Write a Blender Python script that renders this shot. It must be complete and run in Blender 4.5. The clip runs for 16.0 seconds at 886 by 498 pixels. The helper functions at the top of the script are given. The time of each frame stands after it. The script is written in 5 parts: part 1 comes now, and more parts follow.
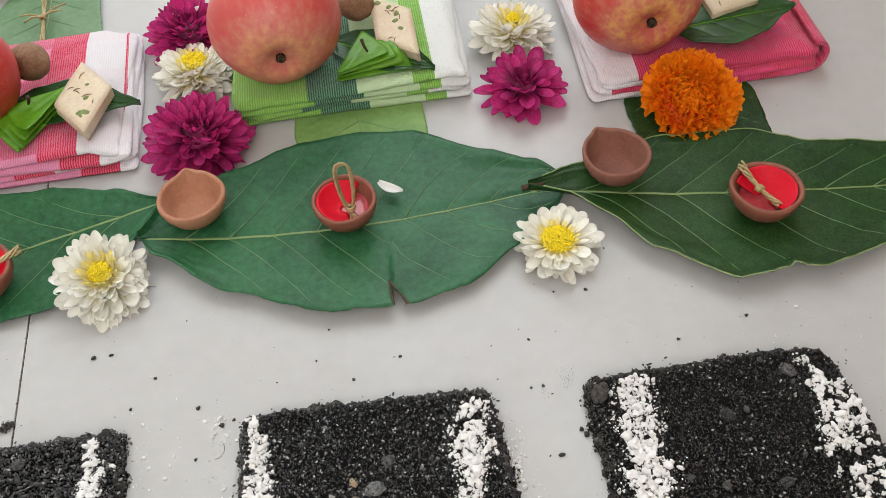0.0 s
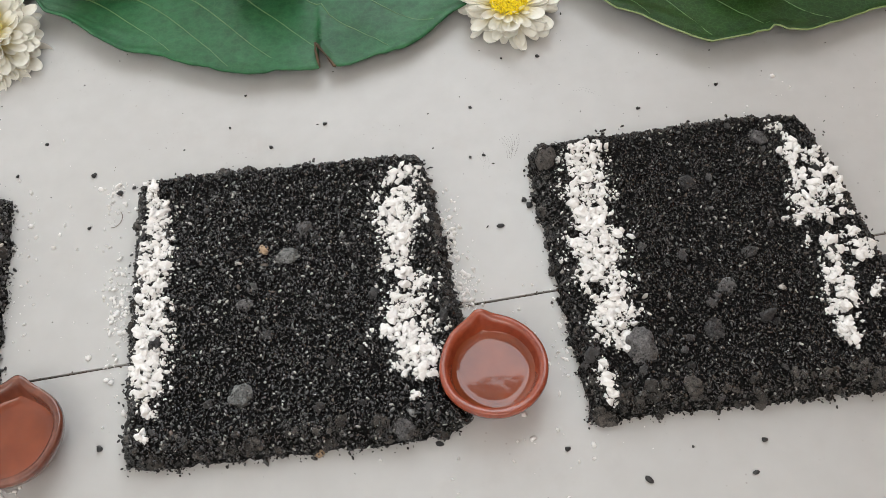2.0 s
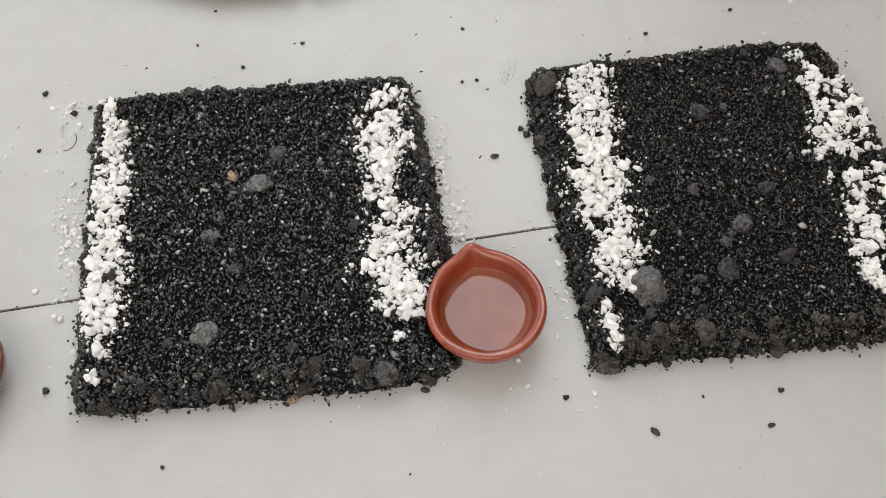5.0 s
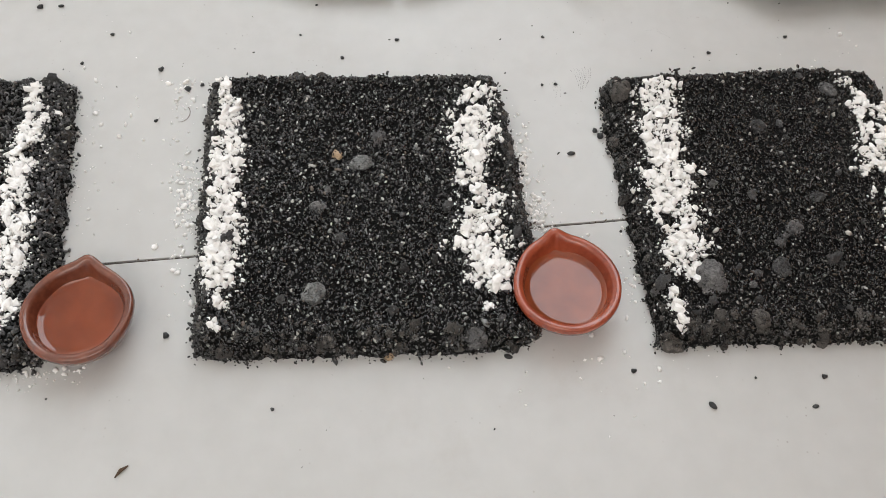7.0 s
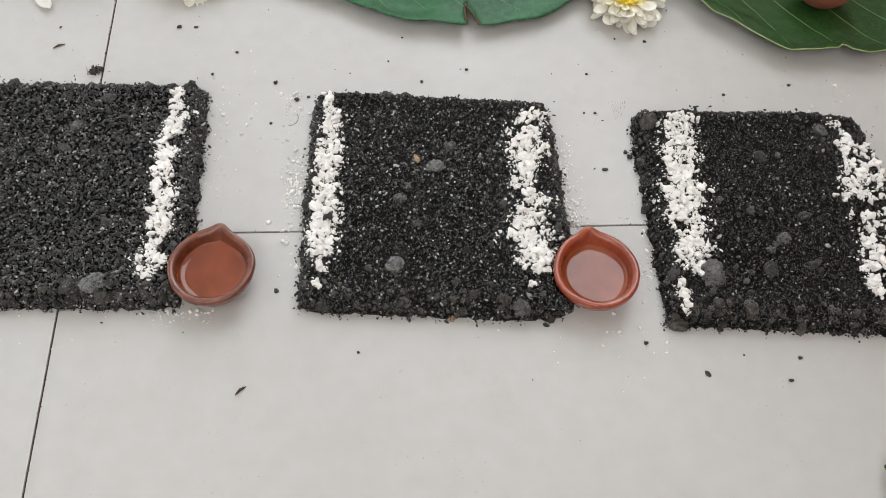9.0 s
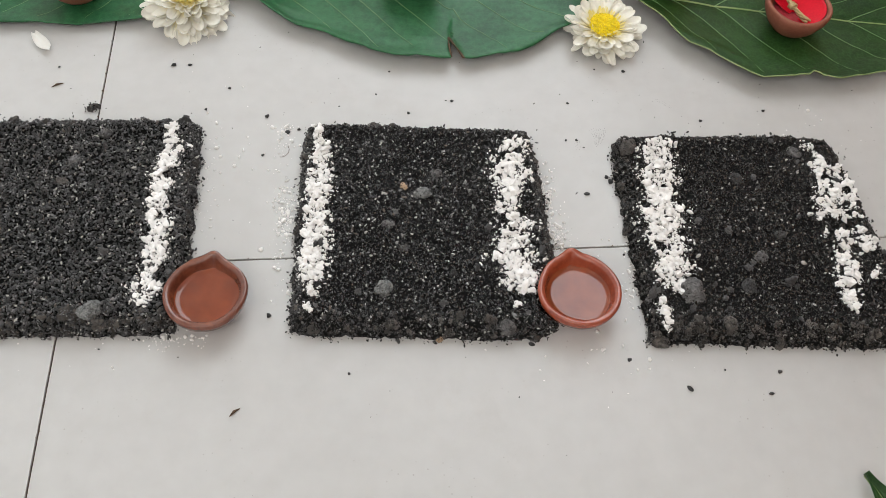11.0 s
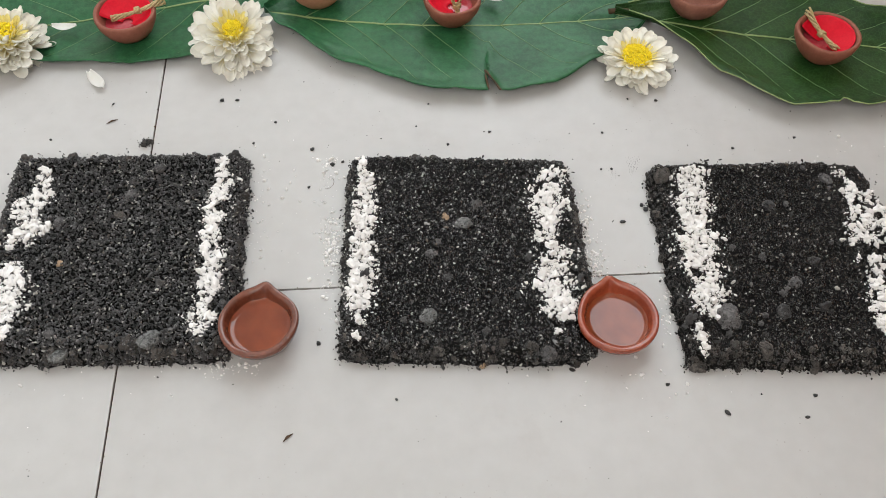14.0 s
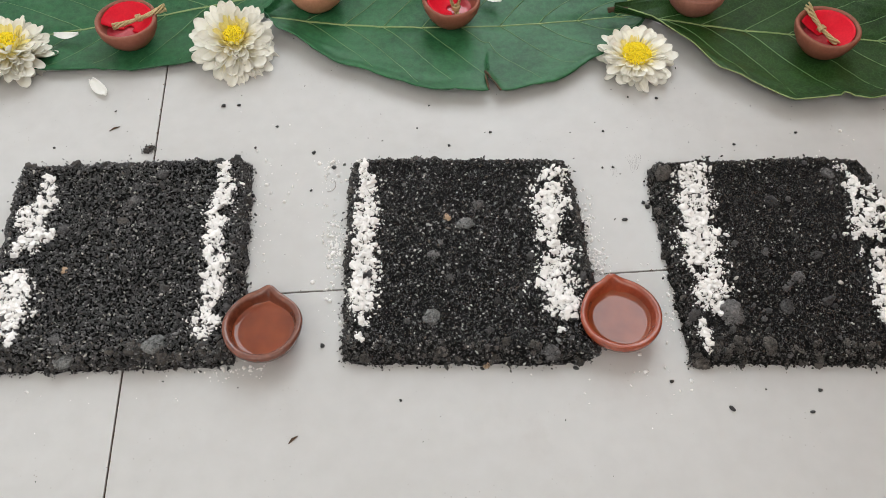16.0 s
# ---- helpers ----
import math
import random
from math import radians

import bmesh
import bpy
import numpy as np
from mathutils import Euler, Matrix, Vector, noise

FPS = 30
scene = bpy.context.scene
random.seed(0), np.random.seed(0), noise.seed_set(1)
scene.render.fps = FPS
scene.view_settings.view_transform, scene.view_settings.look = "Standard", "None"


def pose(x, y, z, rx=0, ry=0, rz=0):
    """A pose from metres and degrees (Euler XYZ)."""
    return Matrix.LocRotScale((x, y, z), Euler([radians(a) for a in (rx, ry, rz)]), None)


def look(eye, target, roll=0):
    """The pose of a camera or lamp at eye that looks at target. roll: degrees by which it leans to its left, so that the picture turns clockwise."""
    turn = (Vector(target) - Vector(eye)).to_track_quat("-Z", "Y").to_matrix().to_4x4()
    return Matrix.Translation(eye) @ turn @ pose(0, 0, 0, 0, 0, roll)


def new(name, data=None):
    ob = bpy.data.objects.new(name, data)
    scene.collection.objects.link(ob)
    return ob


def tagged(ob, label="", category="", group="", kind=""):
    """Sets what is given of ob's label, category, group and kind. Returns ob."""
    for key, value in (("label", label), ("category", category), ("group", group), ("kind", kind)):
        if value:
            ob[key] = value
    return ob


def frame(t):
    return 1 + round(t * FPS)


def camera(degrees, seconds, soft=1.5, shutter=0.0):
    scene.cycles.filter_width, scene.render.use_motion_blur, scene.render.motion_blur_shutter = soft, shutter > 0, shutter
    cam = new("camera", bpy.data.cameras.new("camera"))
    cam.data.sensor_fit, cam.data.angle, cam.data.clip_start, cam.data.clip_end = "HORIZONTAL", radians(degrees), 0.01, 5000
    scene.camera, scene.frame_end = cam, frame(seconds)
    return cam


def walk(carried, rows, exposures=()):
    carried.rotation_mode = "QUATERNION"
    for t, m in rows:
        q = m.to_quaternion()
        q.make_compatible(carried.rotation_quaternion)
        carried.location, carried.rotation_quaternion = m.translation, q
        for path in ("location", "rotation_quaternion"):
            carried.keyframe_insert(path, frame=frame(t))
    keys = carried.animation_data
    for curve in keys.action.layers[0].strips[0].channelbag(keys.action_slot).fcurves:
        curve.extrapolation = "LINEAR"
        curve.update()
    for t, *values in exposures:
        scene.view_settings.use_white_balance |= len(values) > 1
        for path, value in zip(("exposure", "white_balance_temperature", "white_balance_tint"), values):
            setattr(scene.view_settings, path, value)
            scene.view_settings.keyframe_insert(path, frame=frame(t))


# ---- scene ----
cam = camera(53.2, 16.0, soft=0.8)
PATH = [
    (0, (0.092, -0.14, 0.39), (0.214, 1.104, -1.172), -5.0),
    (0.5, (0.093, -0.161, 0.357), (0.215, 0.983, -1.279), -3.0),
    (1, (0.096, -0.16, 0.345), (0.215, 0.909, -1.342), -2.5),
    (1.5, (0.099, -0.164, 0.329), (0.215, 0.886, -1.369), -2.7),
    (2, (0.11, -0.16, 0.315), (0.226, 0.869, -1.396), -3.5),
    (2.5, (0.107, -0.154, 0.299), (0.23, 0.864, -1.419), -3.3),
    (3, (0.1, -0.154, 0.291), (0.231, 0.862, -1.427), -2.7),
    (3.5, (0.095, -0.153, 0.29), (0.217, 0.854, -1.434), -2.7),
    (4, (0.105, -0.154, 0.281), (0.242, 0.821, -1.46), -1.3),
    (4.5, (0.107, -0.154, 0.28), (0.246, 0.805, -1.469), -1.2),
    (6.8, (0.076, -0.168, 0.298), (0.279, 0.788, -1.447), 5.7),
    (7, (0.064, -0.175, 0.303), (0.257, 0.798, -1.433), 5.4),
    (7.5, (0.008, -0.19, 0.322), (0.193, 0.8, -1.405), 5.6),
    (8, (-0.052, -0.208, 0.342), (0.05, 0.794, -1.386), 4.4),
    (8.5, (0.009, -0.225, 0.357), (0.113, 0.794, -1.362), 5.3),
    (8.7, (0.036, -0.229, 0.364), (0.168, 0.797, -1.348), 6.3),
    (10.8, (0.047, -0.244, 0.368), (0.209, 0.857, -1.293), 5.3),
    (11, (0.044, -0.247, 0.372), (0.194, 0.866, -1.283), 4.9),
    (11.5, (0.038, -0.251, 0.374), (0.157, 0.882, -1.27), 3.6),
    (12, (0.037, -0.249, 0.372), (0.153, 0.888, -1.269), 4.1),
    (12.5, (0.043, -0.245, 0.373), (0.16, 0.889, -1.27), 3.9),
    (13, (0.046, -0.241, 0.373), (0.158, 0.889, -1.274), 3.2),
    (13.5, (0.044, -0.24, 0.374), (0.155, 0.891, -1.271), 2.7),
    (14, (0.034, -0.248, 0.39), (0.131, 0.889, -1.252), 2.1),
    (14.5, (0.048, -0.253, 0.391), (0.124, 0.897, -1.244), 1.7),
    (15, (0.049, -0.253, 0.389), (0.133, 0.895, -1.247), 1.3),
    (15.5, (0.049, -0.251, 0.389), (0.118, 0.897, -1.247), -0.0),
    (16, (0.037, -0.25, 0.39), (0.116, 0.895, -1.248), 0.4),
]
walk(cam, [(t, look(eye, target, roll)) for t, eye, target, roll in PATH])

# ---- daylight: an opening to the sky in the ceiling ----
world = bpy.data.worlds.new("sky")
scene.world = world
world.use_nodes = True
wn = world.node_tree.nodes
sky = wn.new("ShaderNodeTexSky")
sky.sky_type, sky.sun_disc = "NISHITA", False
sky.sun_elevation, sky.sun_rotation = radians(50), radians(200)
wn["Background"].inputs["Strength"].default_value = 0.12
world.node_tree.links.new(sky.outputs["Color"], wn["Background"].inputs["Color"])

# the sky opening over the far side of the room, seen as a bright patch in the oil
OPEN_X0, OPEN_X1, OPEN_Y0, OPEN_Y1, TOP = -0.15, 4.0, 1.05, 6.8, 2.7
lamp = bpy.data.lights.new("skylight", "AREA")
lamp.shape, lamp.size, lamp.size_y = "RECTANGLE", OPEN_X1 - OPEN_X0, OPEN_Y1 - OPEN_Y0
lamp.energy, lamp.color = 287.0, (0.922, 0.978, 1.0)
lamp_ob = new("skylight", lamp)
lamp_ob.matrix_world = look(((OPEN_X0 + OPEN_X1) / 2, (OPEN_Y0 + OPEN_Y1) / 2, TOP + 0.02), ((OPEN_X0 + OPEN_X1) / 2, (OPEN_Y0 + OPEN_Y1) / 2 - 0.001, 0.0))

# warm fill light added behind the camera, in an invented opening in the wall
FILL_X0, FILL_X1, FILL_Z0, FILL_Z1, FILL_Y = -0.75, 0.45, 0.9, 2.1, -0.95
back = bpy.data.lights.new("fill_light", "AREA")
back.shape, back.size, back.size_y = "RECTANGLE", FILL_X1 - FILL_X0, FILL_Z1 - FILL_Z0
back.energy, back.color = 13.0, (1.0, 0.94, 0.855)
back_ob = new("fill_light", back)
back_ob.matrix_world = look(((FILL_X0 + FILL_X1) / 2, FILL_Y - 0.02, (FILL_Z0 + FILL_Z1) / 2), ((FILL_X0 + FILL_X1) / 2, 0.0, (FILL_Z0 + FILL_Z1) / 2))


# ---- materials ----
def links(m):
    return m.node_tree.nodes, m.node_tree.links


def mat(name, a, b, rough=0.6, scale=40.0, bump=0.15, fine=400.0, per="", spread=0.25, spec=0.5, coat=0.0, metal=0.0, sheen=0.0, sub=0.0, trans=0.0, spots=0.0, net=0.0, bump_dist=0.0006):
    """Two colours mixed by a coarse and a fine noise, with relief; per: 'object' or 'island' varies the value piece by piece."""
    m = bpy.data.materials.new(name)
    m.use_nodes = True
    n, l = links(m)
    p = n["Principled BSDF"]
    p.inputs["Roughness"].default_value = rough
    p.inputs["Specular IOR Level"].default_value = spec
    p.inputs["Coat Weight"].default_value = coat
    p.inputs["Coat Roughness"].default_value = 0.12
    p.inputs["Metallic"].default_value = metal
    p.inputs["Sheen Weight"].default_value = sheen
    if sub:
        p.inputs["Subsurface Weight"].default_value = sub
        p.inputs["Subsurface Radius"].default_value = (0.004, 0.003, 0.002)
        p.inputs["Subsurface Scale"].default_value = 0.5
    co = n.new("ShaderNodeTexCoord")
    big, small = n.new("ShaderNodeTexNoise"), n.new("ShaderNodeTexNoise")
    for t, s, d in ((big, scale, 4.0), (small, fine, 3.0)):
        t.inputs["Scale"].default_value = s
        t.inputs["Detail"].default_value = d
        l.new(co.outputs["Object"], t.inputs["Vector"])
    add = n.new("ShaderNodeMath")
    add.operation = "MULTIPLY_ADD"
    add.inputs[1].default_value = 0.45
    l.new(small.outputs["Fac"], add.inputs[0])
    half = n.new("ShaderNodeMath")
    half.operation = "MULTIPLY"
    half.inputs[1].default_value = 0.55
    l.new(big.outputs["Fac"], half.inputs[0])
    l.new(half.outputs[0], add.inputs[2])
    ramp = n.new("ShaderNodeValToRGB")
    ramp.color_ramp.elements[0].position, ramp.color_ramp.elements[1].position = 0.36, 0.64
    ramp.color_ramp.elements[0].color, ramp.color_ramp.elements[1].color = (*a, 1), (*b, 1)
    l.new(add.outputs[0], ramp.inputs["Fac"])
    out = ramp.outputs["Color"]
    if per:
        info = n.new("ShaderNodeObjectInfo" if per == "object" else "ShaderNodeNewGeometry")
        src = info.outputs["Random" if per == "object" else "Random Per Island"]
        rng = n.new("ShaderNodeMapRange")
        rng.inputs["To Min"].default_value, rng.inputs["To Max"].default_value = 1 - spread, 1 + spread
        l.new(src, rng.inputs["Value"])
        hsv = n.new("ShaderNodeHueSaturation")
        l.new(rng.outputs["Result"], hsv.inputs["Value"])
        l.new(out, hsv.inputs["Color"])
        out = hsv.outputs["Color"]
    if net:
        cell, line, pale = n.new("ShaderNodeTexVoronoi"), n.new("ShaderNodeMapRange"), n.new("ShaderNodeMix")
        cell.feature = "DISTANCE_TO_EDGE"
        cell.inputs["Scale"].default_value = 400.0
        line.inputs["From Min"].default_value, line.inputs["From Max"].default_value = 0.09, 0.0
        line.inputs["To Max"].default_value = net
        warp = n.new("ShaderNodeMix")
        warp.data_type = "VECTOR"
        warp.inputs["Factor"].default_value = 0.012
        l.new(co.outputs["Object"], warp.inputs["A"])
        l.new(big.outputs["Color"], warp.inputs["B"])
        l.new(warp.outputs["Result"], cell.inputs["Vector"])
        l.new(cell.outputs["Distance"], line.inputs["Value"])
        pale.data_type = "RGBA"
        l.new(line.outputs["Result"], pale.inputs["Factor"])
        l.new(out, pale.inputs["A"])
        pale.inputs["B"].default_value = (0.12, 0.26, 0.11, 1)
        out = pale.outputs["Result"]
    if spots:
        blot, cut, dye = n.new("ShaderNodeTexNoise"), n.new("ShaderNodeMapRange"), n.new("ShaderNodeMix")
        blot.inputs["Scale"].default_value, blot.inputs["Detail"].default_value, blot.inputs["Roughness"].default_value = 55.0, 5.0, 0.65
        cut.inputs["From Min"].default_value, cut.inputs["From Max"].default_value, cut.inputs["To Max"].default_value = 0.68, 0.78, spots
        l.new(co.outputs["Object"], blot.inputs["Vector"])
        l.new(blot.outputs["Fac"], cut.inputs["Value"])
        dye.data_type = "RGBA"
        l.new(cut.outputs["Result"], dye.inputs["Factor"])
        l.new(out, dye.inputs["A"])
        dye.inputs["B"].default_value = (0.035, 0.03, 0.018, 1)
        out = dye.outputs["Result"]
    l.new(out, p.inputs["Base Color"])
    if trans:
        thin, both = n.new("ShaderNodeBsdfTranslucent"), n.new("ShaderNodeMixShader")
        both.inputs["Fac"].default_value = trans
        l.new(out, thin.inputs["Color"])
        l.new(p.outputs["BSDF"], both.inputs[1])
        l.new(thin.outputs["BSDF"], both.inputs[2])
        l.new(both.outputs["Shader"], n["Material Output"].inputs["Surface"])
    if bump:
        bn = n.new("ShaderNodeBump")
        bn.inputs["Strength"].default_value, bn.inputs["Distance"].default_value = bump, bump_dist
        l.new(add.outputs[0], bn.inputs["Height"])
        l.new(bn.outputs["Normal"], p.inputs["Normal"])
    return m


def root_tint(m, colour, start, end):
    """Petals coloured towards their root, along the petal's own length."""
    n, l = links(m)
    p = n["Principled BSDF"]
    src = p.inputs["Base Color"].links[0].from_socket
    users = [k.to_socket for k in src.links]
    co, sep, rng, mix = n.new("ShaderNodeTexCoord"), n.new("ShaderNodeSeparateXYZ"), n.new("ShaderNodeMapRange"), n.new("ShaderNodeMix")
    rng.inputs["From Min"].default_value, rng.inputs["From Max"].default_value = end, start
    mix.data_type = "RGBA"
    l.new(co.outputs["Object"], sep.inputs[0])
    l.new(sep.outputs["X"], rng.inputs["Value"])
    l.new(rng.outputs["Result"], mix.inputs["Factor"])
    l.new(src, mix.inputs["A"])
    mix.inputs["B"].default_value = (*colour, 1)
    for sock in users:
        l.new(mix.outputs["Result"], sock)
    return m


def island_mat(name, stops, rough, spec=0.4, bump=0.3):
    """Grains whose colour is drawn grain by grain from stops (position, colour)."""
    m = bpy.data.materials.new(name)
    m.use_nodes = True
    n, l = links(m)
    p = n["Principled BSDF"]
    p.inputs["Roughness"].default_value, p.inputs["Specular IOR Level"].default_value = rough, spec
    geo, ramp = n.new("ShaderNodeNewGeometry"), n.new("ShaderNodeValToRGB")
    ramp.color_ramp.interpolation = "CONSTANT"
    e = ramp.color_ramp.elements
    e[0].position, e[0].color = stops[0][0], (*stops[0][1], 1)
    e[1].position, e[1].color = stops[1][0], (*stops[1][1], 1)
    for pos, col in stops[2:]:
        k = e.new(pos)
        k.color = (*col, 1)
    l.new(geo.outputs["Random Per Island"], ramp.inputs["Fac"])
    l.new(ramp.outputs["Color"], p.inputs["Base Color"])
    co, no, bn = n.new("ShaderNodeTexCoord"), n.new("ShaderNodeTexNoise"), n.new("ShaderNodeBump")
    no.inputs["Scale"].default_value, no.inputs["Detail"].default_value = 1500, 3
    bn.inputs["Strength"].default_value, bn.inputs["Distance"].default_value = bump, 0.0003
    l.new(co.outputs["Object"], no.inputs["Vector"])
    l.new(no.outputs["Fac"], bn.inputs["Height"])
    l.new(bn.outputs["Normal"], p.inputs["Normal"])
    return m


def tile_mat():
    """Matt glazed tile: warm pale grey with faint mottling, dull smears and dust specks."""
    m = mat("pale_tile", (0.516, 0.507, 0.494), (0.561, 0.553, 0.542), 0.42, 6.0, 0.03, 90.0, per="object", spread=0.02, spec=0.4, bump_dist=0.0004)
    n, l = links(m)
    p = n["Principled BSDF"]
    src = p.inputs["Base Color"].links[0].from_socket
    co, no, ramp, mix = n.new("ShaderNodeTexCoord"), n.new("ShaderNodeTexNoise"), n.new("ShaderNodeValToRGB"), n.new("ShaderNodeMix")
    no.inputs["Scale"].default_value, no.inputs["Detail"].default_value, no.inputs["Roughness"].default_value = 14.0, 8.0, 0.7
    ramp.color_ramp.elements[0].position, ramp.color_ramp.elements[1].position = 0.57, 0.76
    mix.data_type, mix.blend_type = "RGBA", "MIX"
    l.new(co.outputs["Object"], no.inputs["Vector"])
    l.new(no.outputs["Fac"], ramp.inputs["Fac"])
    dim = n.new("ShaderNodeMath")
    dim.operation = "MULTIPLY"
    dim.inputs[1].default_value = 0.35
    l.new(ramp.outputs["Color"], dim.inputs[0])
    l.new(dim.outputs[0], mix.inputs["Factor"])
    l.new(src, mix.inputs["A"])
    mix.inputs["B"].default_value = (0.42, 0.39, 0.365, 1)
    l.new(mix.outputs["Result"], p.inputs["Base Color"])
    speck, cut, where, keep, dark = n.new("ShaderNodeTexVoronoi"), n.new("ShaderNodeMapRange"), n.new("ShaderNodeTexNoise"), n.new("ShaderNodeMath"), n.new("ShaderNodeMix")
    speck.inputs["Scale"].default_value = 260.0
    cut.inputs["From Min"].default_value, cut.inputs["From Max"].default_value, cut.inputs["To Max"].default_value = 0.13, 0.05, 0.5
    where.inputs["Scale"].default_value, where.inputs["Detail"].default_value = 30.0, 5.0
    patch = n.new("ShaderNodeMapRange")
    patch.inputs["From Min"].default_value, patch.inputs["From Max"].default_value = 0.52, 0.68
    keep.operation, dark.data_type = "MULTIPLY", "RGBA"
    for node in (speck, where):
        l.new(co.outputs["Object"], node.inputs["Vector"])
    l.new(speck.outputs["Distance"], cut.inputs["Value"])
    l.new(where.outputs["Fac"], patch.inputs["Value"])
    l.new(cut.outputs["Result"], keep.inputs[0])
    l.new(patch.outputs["Result"], keep.inputs[1])
    l.new(keep.outputs[0], dark.inputs["Factor"])
    l.new(mix.outputs["Result"], dark.inputs["A"])
    dark.inputs["B"].default_value = (0.20, 0.16, 0.13, 1)
    l.new(dark.outputs["Result"], p.inputs["Base Color"])
    rr = n.new("ShaderNodeMapRange")
    rr.inputs["To Min"].default_value, rr.inputs["To Max"].default_value = 0.24, 0.55
    l.new(no.outputs["Fac"], rr.inputs["Value"])
    l.new(rr.outputs["Result"], p.inputs["Roughness"])
    return m


def towel_mat(name, bands, edge, weave=1500.0, cross=None):
    """Woven terry cloth: bands (x, colour) across the towel's own x, thin ticking ribs and looped relief."""
    m = bpy.data.materials.new(name)
    m.use_nodes = True
    n, l = links(m)
    p = n["Principled BSDF"]
    p.inputs["Roughness"].default_value, p.inputs["Sheen Weight"].default_value, p.inputs["Specular IOR Level"].default_value = 0.95, 0.3, 0.15
    co, sep = n.new("ShaderNodeTexCoord"), n.new("ShaderNodeSeparateXYZ")
    l.new(co.outputs["Object"], sep.inputs[0])
    rng, ramp = n.new("ShaderNodeMapRange"), n.new("ShaderNodeValToRGB")
    rng.inputs["From Min"].default_value, rng.inputs["From Max"].default_value = -0.1, 0.1
    l.new(sep.outputs["X"], rng.inputs["Value"])
    l.new(rng.outputs["Result"], ramp.inputs["Fac"])
    ramp.color_ramp.interpolation = "CONSTANT"
    e = ramp.color_ramp.elements
    stops = [((x + 0.1) / 0.2, c) for x, c in bands]
    e[0].position, e[0].color = stops[0][0], (*stops[0][1], 1)
    e[1].position, e[1].color = stops[1][0], (*stops[1][1], 1)
    for pos, c in stops[2:]:
        k = e.new(pos)
        k.color = (*c, 1)
    wave = n.new("ShaderNodeTexWave")
    wave.bands_direction = "X"
    wave.inputs["Scale"].default_value, wave.inputs["Distortion"].default_value, wave.inputs["Detail Scale"].default_value = 210.0, 2.5, 3.0
    l.new(co.outputs["Object"], wave.inputs["Vector"])
    rr = n.new("ShaderNodeMapRange")
    rr.inputs["From Min"].default_value, rr.inputs["From Max"].default_value = 0.45, 0.6
    rr.inputs["To Max"].default_value = 0.3
    l.new(wave.outputs["Fac"], rr.inputs["Value"])
    mix = n.new("ShaderNodeMix")
    mix.data_type = "RGBA"
    l.new(rr.outputs["Result"], mix.inputs["Factor"])
    cloth = ramp.outputs["Color"]
    if cross:
        # checks: bands woven the other way, which leave the white hem almost plain
        turn, sine, duty, chan, rest, amount, check = (n.new("ShaderNodeMath"), n.new("ShaderNodeMath"), n.new("ShaderNodeMapRange"), n.new("ShaderNodeSeparateColor"),
                                                       n.new("ShaderNodeMath"), n.new("ShaderNodeMath"), n.new("ShaderNodeMix"))
        turn.operation, turn.inputs[1].default_value = "MULTIPLY_ADD", 2 * math.pi / cross[1]
        turn.inputs[2].default_value = cross[2]
        sine.operation, rest.operation, amount.operation = "SINE", "SUBTRACT", "MULTIPLY"
        duty.inputs["From Min"].default_value, duty.inputs["From Max"].default_value = 0.25, 0.35
        rest.inputs[0].default_value = 0.95
        check.data_type = "RGBA"
        l.new(sep.outputs["Y"], turn.inputs[0])
        l.new(turn.outputs[0], sine.inputs[0])
        l.new(sine.outputs[0], duty.inputs["Value"])
        l.new(cloth, chan.inputs["Color"])
        l.new(chan.outputs["Green"], rest.inputs[1])
        l.new(rest.outputs[0], amount.inputs[0])
        l.new(duty.outputs["Result"], amount.inputs[1])
        l.new(amount.outputs[0], check.inputs["Factor"])
        l.new(cloth, check.inputs["A"])
        check.inputs["B"].default_value = (*cross[0], 1)
        cloth = check.outputs["Result"]
    l.new(cloth, mix.inputs["A"])
    mix.inputs["B"].default_value = (*edge, 1)
    l.new(mix.outputs["Result"], p.inputs["Base Color"])
    no, bn = n.new("ShaderNodeTexNoise"), n.new("ShaderNodeBump")
    no.inputs["Scale"].default_value, no.inputs["Detail"].default_value = weave, 2.0
    bn.inputs["Strength"].default_value, bn.inputs["Distance"].default_value = 0.8, 0.0012
    l.new(co.outputs["Object"], no.inputs["Vector"])
    l.new(no.outputs["Fac"], bn.inputs["Height"])
    soft, bs = n.new("ShaderNodeTexNoise"), n.new("ShaderNodeBump")
    soft.inputs["Scale"].default_value, soft.inputs["Detail"].default_value = 70.0, 4.0
    bs.inputs["Strength"].default_value, bs.inputs["Distance"].default_value = 0.8, 0.006
    l.new(co.outputs["Object"], soft.inputs["Vector"])
    l.new(soft.outputs["Fac"], bs.inputs["Height"])
    l.new(bn.outputs["Normal"], bs.inputs["Normal"])
    l.new(bs.outputs["Normal"], p.inputs["Normal"])
    return m


